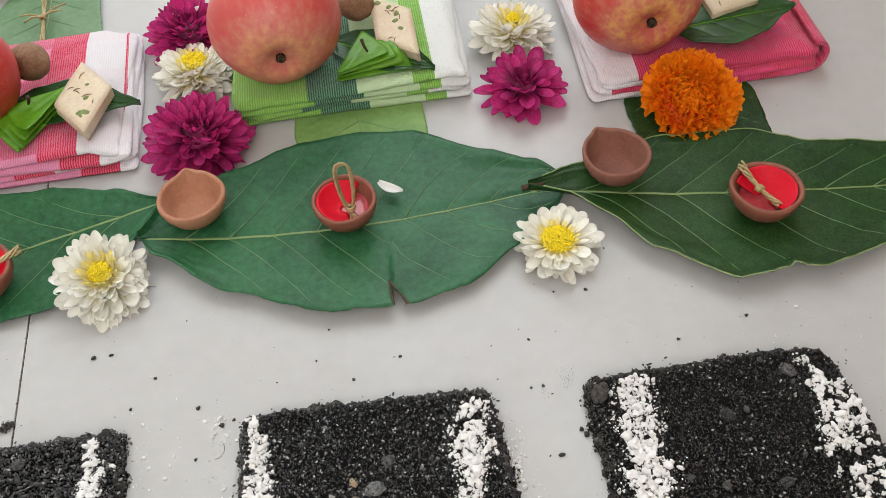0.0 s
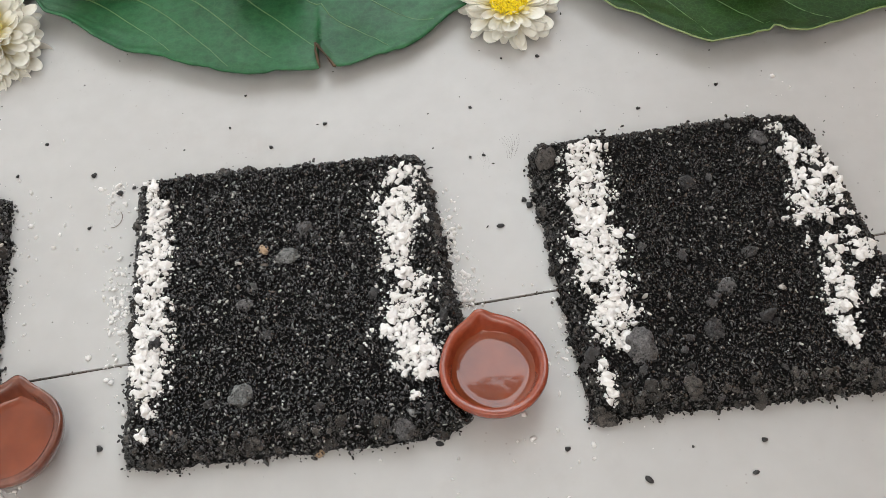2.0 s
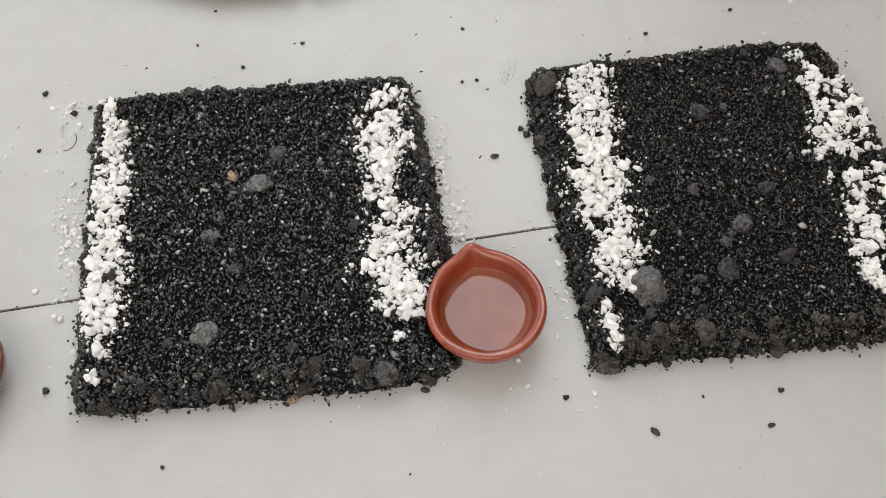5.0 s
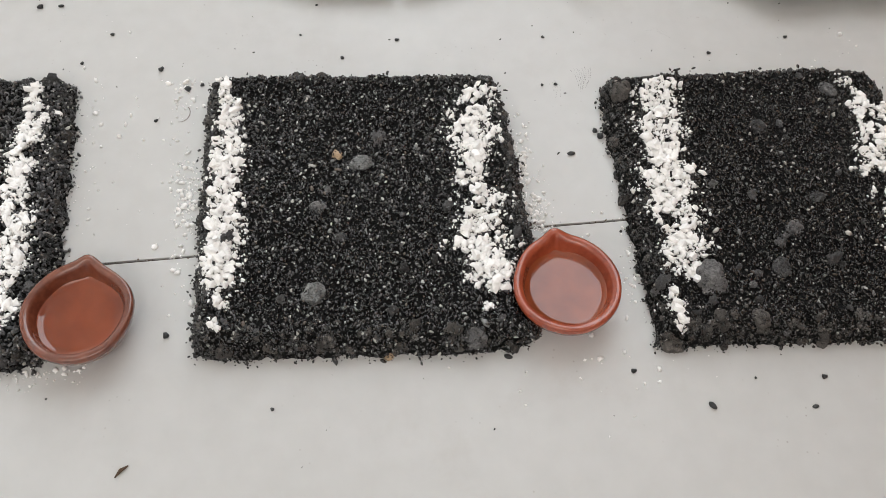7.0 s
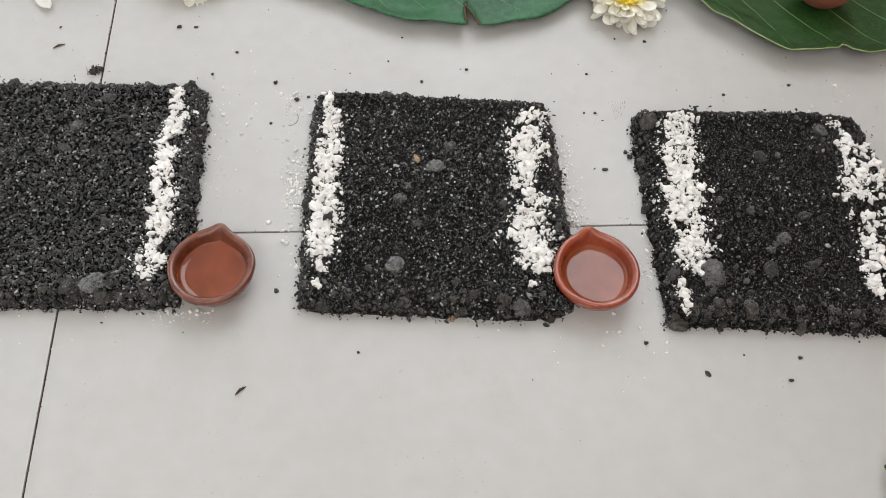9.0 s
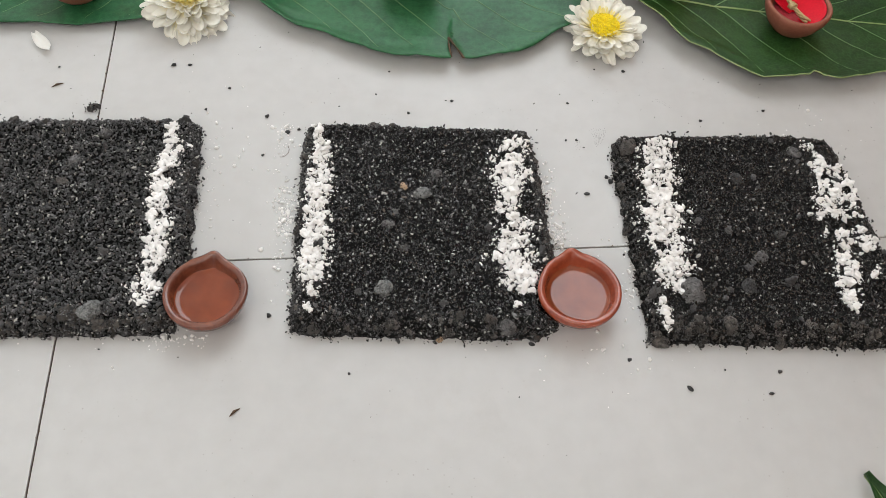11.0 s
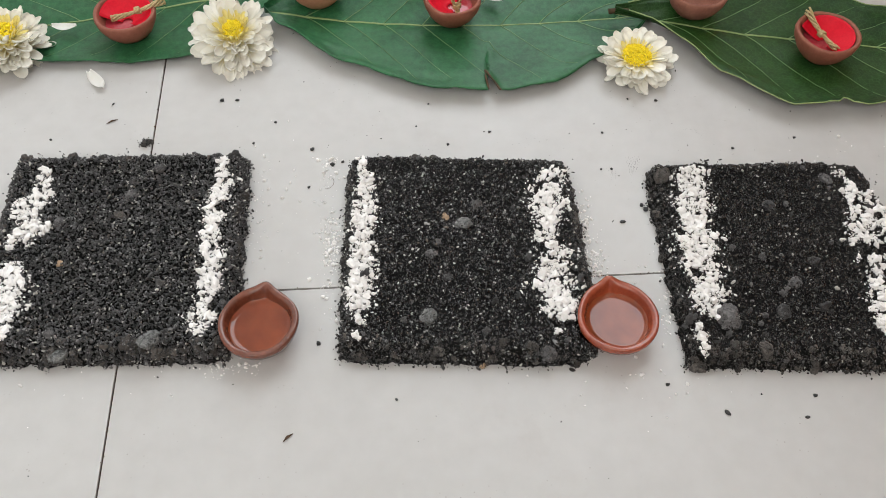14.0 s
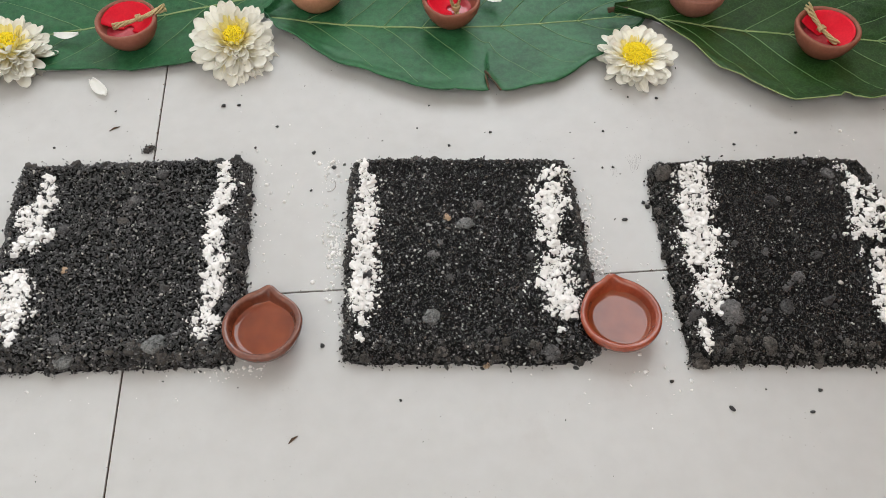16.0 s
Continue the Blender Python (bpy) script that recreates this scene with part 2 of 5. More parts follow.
def apple_mat(name, red, yellow):
    """Apple skin: red streaks running from pole to pole over yellow that shows round the eye."""
    m = bpy.data.materials.new(name)
    m.use_nodes = True
    n, l = links(m)
    p = n["Principled BSDF"]
    p.inputs["Roughness"].default_value, p.inputs["Coat Weight"].default_value, p.inputs["Coat Roughness"].default_value = 0.42, 0.15, 0.3
    co, mp = n.new("ShaderNodeTexCoord"), n.new("ShaderNodeMapping")
    mp.inputs["Scale"].default_value = (230, 230, 14)
    no, no2 = n.new("ShaderNodeTexNoise"), n.new("ShaderNodeTexNoise")
    no.inputs["Scale"].default_value, no.inputs["Detail"].default_value = 1.0, 6.0
    no2.inputs["Scale"].default_value, no2.inputs["Detail"].default_value = 30.0, 3.0
    l.new(co.outputs["Object"], mp.inputs["Vector"])
    l.new(mp.outputs["Vector"], no.inputs["Vector"])
    l.new(co.outputs["Object"], no2.inputs["Vector"])
    sep = n.new("ShaderNodeSeparateXYZ")
    l.new(co.outputs["Object"], sep.inputs[0])
    pole = n.new("ShaderNodeMapRange")
    pole.inputs["From Min"].default_value, pole.inputs["From Max"].default_value = -0.012, -0.034
    pole.inputs["To Min"].default_value, pole.inputs["To Max"].default_value = -0.40, 0.16
    l.new(sep.outputs["Z"], pole.inputs["Value"])
    s1, s2 = n.new("ShaderNodeMath"), n.new("ShaderNodeMath")
    s1.operation = s2.operation = "ADD"
    l.new(no.outputs["Fac"], s1.inputs[0])
    l.new(pole.outputs["Result"], s1.inputs[1])
    sc = n.new("ShaderNodeMath")
    sc.operation = "MULTIPLY_ADD"
    sc.inputs[1].default_value, sc.inputs[2].default_value = 0.36, -0.18
    l.new(no2.outputs["Fac"], sc.inputs[0])
    l.new(s1.outputs[0], s2.inputs[0])
    l.new(sc.outputs[0], s2.inputs[1])
    ramp = n.new("ShaderNodeValToRGB")
    e = ramp.color_ramp.elements
    e[0].position, e[0].color = 0.15, (*red, 1)
    e[1].position, e[1].color = 0.95, (*yellow, 1)
    k = e.new(0.5)
    k.color = (red[0] * 0.9 + 0.08, red[1] + 0.12, red[2] + 0.07, 1)
    l.new(s2.outputs[0], ramp.inputs["Fac"])
    vor, dots, mix = n.new("ShaderNodeTexVoronoi"), n.new("ShaderNodeMapRange"), n.new("ShaderNodeMix")
    vor.inputs["Scale"].default_value = 260.0
    l.new(co.outputs["Object"], vor.inputs["Vector"])
    dots.inputs["From Min"].default_value, dots.inputs["From Max"].default_value = 0.16, 0.08
    dots.inputs["To Max"].default_value = 0.35
    l.new(vor.outputs["Distance"], dots.inputs["Value"])
    mix.data_type = "RGBA"
    l.new(dots.outputs["Result"], mix.inputs["Factor"])
    l.new(ramp.outputs["Color"], mix.inputs["A"])
    mix.inputs["B"].default_value = (0.75, 0.5, 0.3, 1)
    l.new(mix.outputs["Result"], p.inputs["Base Color"])
    return m


TILE = tile_mat()
GROUT = mat("dark_grout", (0.03, 0.019, 0.013), (0.085, 0.055, 0.038), 0.9, 60, 0.5)
PLASTER = mat("white_plaster", (0.80, 0.775, 0.74), (0.86, 0.84, 0.81), 0.9, 3, 0.1)
BROWN_WALL = mat("brown_plaster", (0.27, 0.145, 0.085), (0.34, 0.19, 0.115), 0.9, 4, 0.2)
# black soil, made darker than the grains to put shade into their gaps
SOIL = mat("black_soil", (0.003, 0.003, 0.003), (0.007, 0.007, 0.007), 0.9, 300, 0.9, 1400, spec=0.2, bump_dist=0.0015)
GRAIN = island_mat("black_grain", [(0.0, (0.004, 0.004, 0.0043)), (0.34, (0.012, 0.0116, 0.012)), (0.60, (0.030, 0.0288, 0.030)), (0.77, (0.072, 0.069, 0.072)), (0.90, (0.105, 0.085, 0.072)), (0.92, (0.19, 0.19, 0.185)), (0.974, (0.46, 0.45, 0.42))], 0.27, 0.8)
GRAIN_DUSTY = island_mat("dusty_grain", [(0.0, (0.006, 0.0058, 0.006)), (0.26, (0.022, 0.021, 0.022)), (0.50, (0.052, 0.050, 0.052)), (0.71, (0.112, 0.108, 0.112)), (0.88, (0.14, 0.115, 0.10)), (0.905, (0.23, 0.225, 0.225)), (0.972, (0.48, 0.47, 0.43))], 0.33, 0.7)
GRAIN_FINE = island_mat("fine_black_grain", [(0.0, (0.0035, 0.0031, 0.0031)), (0.36, (0.0095, 0.0086, 0.0084)), (0.64, (0.022, 0.020, 0.0193)), (0.81, (0.050, 0.045, 0.043)), (0.91, (0.080, 0.062, 0.050)), (0.945, (0.15, 0.145, 0.14)), (0.982, (0.44, 0.42, 0.39))], 0.27, 0.75)
EARTH = mat("brown_earth_clod", (0.040, 0.036, 0.034), (0.17, 0.155, 0.142), 0.9, 600, 0.7, 2200, per="object", spread=0.45, spec=0.2, bump_dist=0.0007)
PEBBLE = mat("charcoal_pebble", (0.036, 0.035, 0.036), (0.160, 0.155, 0.155), 0.85, 500, 0.8, 1900, per="object", spread=0.5, spec=0.2, bump_dist=0.0008)
GREY_STONE = mat("grey_stone", (0.05, 0.051, 0.05), (0.27, 0.275, 0.27), 0.85, 420, 0.9, 1700, bump_dist=0.0011)
TAN_STONE = mat("tan_stone", (0.33, 0.22, 0.13), (0.5, 0.37, 0.25), 0.8, 250, 0.6, 1200)
CRUMB = mat("white_crumb", (0.87, 0.845, 0.825), (0.95, 0.935, 0.92), 0.92, 1.3, 0.4, 7.0, per="object", spread=0.06, bump_dist=0.0002)
CRUMB_FINE = mat("white_dust", (0.86, 0.835, 0.81), (0.94, 0.925, 0.91), 0.92, 200, 0.4, 1600, per="island", spread=0.07)
CLAY_OILED = mat("oiled_red_clay", (0.235, 0.042, 0.019), (0.36, 0.074, 0.032), 0.27, 75, 0.35, 420, spec=0.5, coat=0.55)
CLAY_DARK = mat("dark_wet_clay", (0.115, 0.033, 0.019), (0.205, 0.060, 0.032), 0.27, 75, 0.35, 420, coat=0.55)
CLAY_DRY = mat("dry_terracotta", (0.42, 0.185, 0.105), (0.52, 0.25, 0.15), 0.8, 60, 0.35, 500)
CLAY_DUSK = mat("brown_terracotta", (0.22, 0.085, 0.058), (0.30, 0.125, 0.085), 0.8, 60, 0.35, 500)
CLAY_RED = mat("red_terracotta", (0.24, 0.075, 0.045), (0.32, 0.11, 0.07), 0.6, 60, 0.35, 500)
OIL = mat("amber_oil", (0.19, 0.040, 0.014), (0.26, 0.058, 0.020), 0.04, 55, 0.16, 90, spec=0.55)
RED_WATER = mat("red_water", (0.42, 0.035, 0.05), (0.55, 0.09, 0.11), 0.07, 60, 0.0, spec=0.5)
RED_PETAL = mat("red_petal", (0.64, 0.003, 0.020), (0.76, 0.008, 0.028), 0.5, 60, 0.15, 700, spec=0.2)
STRAW = mat("dry_straw", (0.38, 0.28, 0.12), (0.58, 0.46, 0.25), 0.7, 150, 0.5, 900)
LEAF_TOP = mat("deep_green_leaf", (0.008, 0.068, 0.024), (0.034, 0.150, 0.060), 0.44, 22, 0.2, 260, spec=0.3, spots=0.9, net=0.16)
LEAF_WARM = mat("grass_green_leaf", (0.007, 0.032, 0.005), (0.024, 0.074, 0.014), 0.5, 28, 0.2, 260, spec=0.3, spots=0.9, net=0.16)
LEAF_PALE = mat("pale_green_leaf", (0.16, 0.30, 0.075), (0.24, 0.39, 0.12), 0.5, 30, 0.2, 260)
LEAF_GREY = mat("grey_green_leaf", (0.11, 0.22, 0.10), (0.17, 0.29, 0.15), 0.5, 30, 0.2, 260)
BETEL = mat("bright_betel_leaf", (0.095, 0.30, 0.008), (0.17, 0.42, 0.018), 0.38, 40, 0.2, 300, trans=0.25)
BETEL_DARK = mat("dark_betel_leaf", (0.012, 0.055, 0.010), (0.028, 0.10, 0.018), 0.34, 40, 0.2, 300)
VEIN = mat("pale_vein", (0.11, 0.22, 0.085), (0.17, 0.29, 0.12), 0.5, 60, 0.1)
MIDRIB = mat("yellow_midrib", (0.20, 0.29, 0.10), (0.28, 0.36, 0.15), 0.5, 60, 0.1)
BROWN = mat("dry_brown_leaf", (0.05, 0.025, 0.012), (0.12, 0.07, 0.035), 0.8, 90, 0.4)
PETAL_WHITE = mat("ivory_petal", (0.98, 0.96, 0.85), (1.0, 0.985, 0.92), 0.6, 3.5, 0.10, 16.0, per="object", spread=0.02, trans=0.12, bump_dist=0.0004)
PETAL_LOOSE = mat("fallen_petal", (0.96, 0.95, 0.90), (0.98, 0.975, 0.95), 0.6, 90, 0.10, 900, trans=0.3)
PETAL_CREAM = mat("yellow_petal", (0.95, 0.80, 0.22), (0.98, 0.90, 0.45), 0.6, 3.5, 0.10, 16.0, per="object", spread=0.05, trans=0.12, bump_dist=0.0004)
FLORET = mat("golden_floret", (0.92, 0.70, 0.01), (0.96, 0.80, 0.03), 0.7, 200, 0.3, 900, per="island", spread=0.12)
PETAL_PURPLE = mat("magenta_petal", (0.48, 0.012, 0.15), (0.68, 0.055, 0.29), 0.55, 3.5, 0.10, 16.0, per="object", spread=0.3, trans=0.3, bump_dist=0.0004)
PETAL_WINE = mat("wine_petal", (0.26, 0.005, 0.075), (0.40, 0.014, 0.14), 0.7, 3.5, 0.10, 16.0, per="object", spread=0.3, trans=0.2, bump_dist=0.0004)
PETAL_ORANGE = mat("orange_petal", (1.0, 0.24, 0.001), (1.0, 0.36, 0.003), 0.6, 3.5, 0.10, 16.0, per="object", spread=0.08, trans=0.15, bump_dist=0.0004)
root_tint(PETAL_WHITE, (0.97, 0.86, 0.46), 0.05, 0.60)
root_tint(PETAL_PURPLE, (0.20, 0.003, 0.06), 0.0, 0.55)
root_tint(PETAL_ORANGE, (0.95, 0.13, 0.0), 0.0, 0.5)
APPLE_SKIN = apple_mat("blush_apple_skin", (0.66, 0.090, 0.080), (0.84, 0.44, 0.18))
APPLE_RED = apple_mat("red_apple_skin", (0.60, 0.035, 0.035), (0.85, 0.52, 0.12))
CALYX = mat("brown_calyx", (0.035, 0.02, 0.01), (0.10, 0.06, 0.03), 0.9, 300, 0.5)
NUT = mat("areca_nut_shell", (0.20, 0.095, 0.045), (0.38, 0.22, 0.13), 0.7, 70, 0.4, 500)
SWEET = mat("cream_fudge", (0.66, 0.52, 0.36), (0.78, 0.66, 0.48), 0.55, 60, 0.3, 600, sub=0.1)
PISTACHIO = mat("green_pistachio", (0.16, 0.22, 0.06), (0.28, 0.33, 0.12), 0.7, 300, 0.3)
ALMOND = mat("brown_almond_skin", (0.20, 0.10, 0.05), (0.45, 0.30, 0.18), 0.7, 300, 0.3)
SEED = mat("black_seed", (0.012, 0.012, 0.013), (0.035, 0.034, 0.034), 0.5, 500, 0.3, per="object", spread=0.3)
WHITE, PINK, ROSE, RED = (0.90, 0.90, 0.92), (0.85, 0.25, 0.45), (0.90, 0.024, 0.18), (0.72, 0.003, 0.075)
LIME, JADE, MINT = (0.21, 0.50, 0.04), (0.004, 0.13, 0.072), (0.58, 0.76, 0.44)
TOWEL_RED = towel_mat("red_check_terry", [(-0.1, RED), (-0.048, PINK), (0.030, RED), (0.054, WHITE), (0.080, RED), (0.082, WHITE)], (0.85, 0.62, 0.68), cross=((0.72, 0.012, 0.10), 0.052, 0.6))
TOWEL_GREEN = towel_mat("green_check_terry", [(-0.1, LIME), (-0.03, JADE), (0.002, MINT), (0.038, LIME), (0.052, WHITE), (0.075, WHITE)], (0.66, 0.80, 0.52))
TOWEL_PINK = towel_mat("pink_check_terry", [(-0.1, WHITE), (-0.046, RED), (-0.03, ROSE), (0.012, RED), (0.028, ROSE), (0.062, RED)], (0.84, 0.42, 0.54), cross=((0.78, 0.016, 0.12), 0.050, 2.0))


# ---- building helpers ----
rnd = random.Random(7)
gen = np.random.default_rng(11)


def finish(me, material, smooth=True):
    me.materials.append(material)
    me.polygons.foreach_set("use_smooth", [smooth] * len(me.polygons))
    me.update()
    return me


def mesh_of(name, bm, material, smooth=True):
    me = bpy.data.meshes.new(name)
    bm.normal_update()
    bm.to_mesh(me)
    bm.free()
    return finish(me, material, smooth)


def part(name, bm, material, parent, label="", smooth=True):
    ob = new(name, mesh_of(name, bm, material, smooth) if isinstance(bm, bmesh.types.BMesh) else bm)
    ob.parent = parent
    return tagged(ob, label) if label else ob


def thing(name, m, label, category, group=""):
    ob = new(name)
    ob.empty_display_size = 0.01
    ob.matrix_world = m
    return tagged(ob, label, category, group)


def grid_bm(nu, nv, fn, closed=False):
    """A sheet of nu x nv cells whose corners are fn(a, b), a and b from 0 to 1; closed joins the last column to the first."""
    bm = bmesh.new()
    cols = nu if closed else nu + 1
    vs = [[bm.verts.new(fn(i / nu, j / nv)) for j in range(nv + 1)] for i in range(cols)]
    for i in range(nu):
        for j in range(nv):
            a, b = vs[i], vs[(i + 1) % cols]
            bm.faces.new((a[j], b[j], b[j + 1], a[j + 1]))
    return bm


def tube_bm(points, radius, sides=6, bm=None, flat=1.0):
    """A tapered tube along points; radius is a number or a function of 0..1."""
    bm = bm or bmesh.new()
    pts = [Vector(p) for p in points]
    rings = []
    for k, p in enumerate(pts):
        d = (pts[min(k + 1, len(pts) - 1)] - pts[max(k - 1, 0)]).normalized()
        side = d.cross(Vector((0, 0, 1)))
        side = side.normalized() if side.length > 1e-4 else Vector((1, 0, 0))
        up = side.cross(d)
        r = radius(k / (len(pts) - 1)) if callable(radius) else radius
        rings.append([bm.verts.new(p + (side * math.cos(a) + up * math.sin(a) * flat) * r) for a in (2 * math.pi * i / sides for i in range(sides))])
    for a, b in zip(rings, rings[1:]):
        for i in range(sides):
            bm.faces.new((a[i], a[(i + 1) % sides], b[(i + 1) % sides], b[i]))
    bm.faces.new(rings[0][::-1])
    bm.faces.new(rings[-1])
    return bm


def lump_bm(size, stretch=(1, 1, 1), rough=0.18, seed=0, sub=2):
    """A rounded uneven stone."""
    bm = bmesh.new()
    bmesh.ops.create_icosphere(bm, subdivisions=sub, radius=1.0)
    for v in bm.verts:
        k = 1 + rough * noise.noise(v.co * 1.6 + Vector((seed * 3.1, 0, 0))) + rough * 0.5 * noise.noise(v.co * 4 + Vector((0, seed, 0)))
        v.co = Vector((v.co.x * stretch[0], v.co.y * stretch[1], v.co.z * stretch[2])) * size * k
    return bm


def templates(count, stretch, rough):
    out = []
    for k in range(count):
        bm = bmesh.new()
        bmesh.ops.create_icosphere(bm, subdivisions=1, radius=1.0)
        vs = np.array([v.co[:] for v in bm.verts])
        fs = np.array([[v.index for v in f.verts] for f in bm.faces])
        bm.free()
        vs = vs * (1 + rough * (gen.random((len(vs), 1)) - 0.5)) * np.array(stretch) * (1 + 0.3 * (gen.random(3) - 0.5))
        out.append((vs, fs))
    return out


def turns(n, tilt=1.0):
    q = gen.normal(size=(n, 4)) * np.array([1, tilt, tilt, 1])
    q /= np.linalg.norm(q, axis=1, keepdims=True)
    w, x, y, z = q.T
    return np.stack([np.stack([1 - 2 * (y * y + z * z), 2 * (x * y - z * w), 2 * (x * z + y * w)], -1),
                     np.stack([2 * (x * y + z * w), 1 - 2 * (x * x + z * z), 2 * (y * z - x * w)], -1),
                     np.stack([2 * (x * z - y * w), 2 * (y * z + x * w), 1 - 2 * (x * x + y * y)], -1)], 1)


def scatter_mesh(name, pos, size, shapes, material, tilt=1.0, smooth=False):
    """One mesh of many small grains, each turned at random."""
    pos, size = np.asarray(pos, float), np.asarray(size, float)
    rot, pick = turns(len(pos), tilt), gen.integers(0, len(shapes), len(pos))
    vall, fall, base = [], [], 0
    for k, (vs, fs) in enumerate(shapes):
        idx = np.nonzero(pick == k)[0]
        if not len(idx):
            continue
        v = np.einsum("nij,vj->nvi", rot[idx], vs) * size[idx, None, None] + pos[idx, None, :]
        f = fs[None] + (np.arange(len(idx)) * len(vs))[:, None, None] + base
        vall.append(v.reshape(-1, 3))
        fall.append(f.reshape(-1, 3))
        base += len(idx) * len(vs)
    v, f = np.concatenate(vall), np.concatenate(fall)
    me = bpy.data.meshes.new(name)
    me.vertices.add(len(v))
    me.vertices.foreach_set("co", v.ravel())
    me.loops.add(f.size)
    me.loops.foreach_set("vertex_index", f.ravel().astype(np.int32))
    me.polygons.add(len(f))
    me.polygons.foreach_set("loop_start", np.arange(0, f.size, 3, dtype=np.int32))
    me.update(calc_edges=True)
    return finish(me, material, smooth)


def wob(x, y, scale, seed=0.0):
    return noise.noise(Vector((x * scale, y * scale, seed)))


# ---- floor, walls and ceiling ----
def box_bm(x0, x1, y0, y1, z0, z1):
    bm = bmesh.new()
    bmesh.ops.create_cube(bm, size=1.0, matrix=Matrix.LocRotScale(((x0 + x1) / 2, (y0 + y1) / 2, (z0 + z1) / 2), None, (x1 - x0, y1 - y0, z1 - z0)))
    return bm


def structure(name, bm, material, label, category):
    return tagged(new(name, mesh_of(name, bm, material, False)), label, category, kind="structure")


X0, X1, Y0, Y1 = -1.1, 4.2, -0.95, 7.0
floor = structure("floor", box_bm(X0, X1, Y0, Y1, -0.06, -0.0011), GROUT, "floor bed of dark grout under pale tiles", "floor")
roof = bmesh.new()
for x0, x1, y0, y1 in ((X0, OPEN_X0, Y0, Y1), (OPEN_X1, X1, Y0, Y1), (OPEN_X0, OPEN_X1, Y0, OPEN_Y0), (OPEN_X0, OPEN_X1, OPEN_Y1, Y1)):
    bmesh.ops.create_cube(roof, size=1.0, matrix=Matrix.LocRotScale(((x0 + x1) / 2, (y0 + y1) / 2, TOP + 0.05), None, (x1 - x0, y1 - y0, 0.1)))
structure("ceiling", roof, PLASTER, "plain white plaster ceiling with an opening to the sky", "ceiling")
# walls are out of view; south and west stand close to bounce fill light
south = bmesh.new()
for x0, x1, z0, z1 in ((X0, FILL_X0, -0.06, TOP), (FILL_X1, X1, -0.06, TOP), (FILL_X0, FILL_X1, -0.06, FILL_Z0), (FILL_X0, FILL_X1, FILL_Z1, TOP)):
    bmesh.ops.create_cube(south, size=1.0, matrix=Matrix.LocRotScale(((x0 + x1) / 2, Y0 - 0.06, (z0 + z1) / 2), None, (x1 - x0, 0.12, z1 - z0)))
structure("wall_south", south, PLASTER, "plain white plaster wall, out of view, with an opening added for fill light", "wall")
structure("wall_north", box_bm(X0, X1, Y1, Y1 + 0.12, -0.06, TOP), PLASTER, "plain white plaster wall, out of view", "wall")
structure("wall_west", box_bm(X0 - 0.12, X0, Y0 - 0.12, Y1 + 0.12, -0.06, TOP), PLASTER, "plain white plaster wall, out of view", "wall")
structure("wall_east", box_bm(X1, X1 + 0.12, Y0 - 0.12, Y1 + 0.12, -0.06, TOP), PLASTER, "plain white plaster wall, out of view", "wall")
# unseen low wall, added to cut light from the right and bounce brown
structure("shade_wall", box_bm(0.54, 0.66, -0.95, 1.6, -0.06, 0.75), BROWN_WALL, "low warm brown plaster wall, unseen, added to shade and tint the right side", "wall")

# tiles, 60 cm square, the joints a little out of line with the row of beds
TILE_SIZE, JOINT = 0.6, 0.0009
tile_bm = box_bm(JOINT / 2, TILE_SIZE - JOINT / 2, JOINT / 2, TILE_SIZE - JOINT / 2, -0.008, 0.0)
bmesh.ops.bevel(tile_bm, geom=[e for e in tile_bm.edges if min(v.co.z for v in e.verts) > -0.001], offset=0.00012, segments=1, affect="EDGES")
tile_me = mesh_of("tile", tile_bm, TILE, False)
grid_turn = Matrix.Rotation(radians(0.65), 4, "Z")
for i in range(-2, 8):
    for j in range(-2, 12):
        t = new("tile", tile_me)
        t.parent = floor
        t.matrix_world = grid_turn @ Matrix.Translation((-0.106 + i * TILE_SIZE, j * TILE_SIZE, 0.0))


# ---- beds of black grains with two white stripes ----
GRAINS = templates(10, (1.40, 0.82, 0.58), 0.42)
dirt_pos, dirt_size = [], []
for k in range(900):
    along, off, s = gen.uniform(-0.4, 0.5), gen.normal(0, 0.00042), 0.00022 * math.exp(gen.normal(0, 0.5))
    if wob(along, k % 2, 70, 3.0) < -0.1:
        continue
    spot = Vector((along, off, s * 0.3)) if k % 2 else Vector((-0.106 + off, along, s * 0.3))
    dirt_pos.append((grid_turn @ spot)[:])
    dirt_size.append(s)
dirt = tagged(part("joint_dirt", scatter_mesh("joint_dirt", dirt_pos, dirt_size, GRAINS, BROWN), None, floor, "dry brown dirt along the joints"), kind="stuff")
FLAKES = templates(8, (1.2, 0.9, 0.6), 0.8)


def chip_bm(seed):
    """An angular chip with blunted edges: the hull of points thrown on a flattened ball."""
    r = random.Random(seed)
    bm = bmesh.new()
    for _ in range(15):
        d = Vector((r.gauss(0, 1), r.gauss(0, 1), r.gauss(0, 1))).normalized() * r.uniform(0.8, 1.1)
        bm.verts.new((d.x * r.uniform(1.0, 1.35), d.y * 0.9, d.z * 0.62))
    hull = bmesh.ops.convex_hull(bm, input=bm.verts)
    bmesh.ops.delete(bm, geom=[g for g in hull["geom_interior"] if isinstance(g, bmesh.types.BMVert)], context="VERTS")
    bmesh.ops.bevel(bm, geom=list(bm.edges), offset=0.06, segments=1, affect="EDGES")
    for v in bm.verts:
        v.co *= 1 + 0.22 * noise.noise(v.co * 2.2 + Vector((seed, 0, 0)))
    return bm


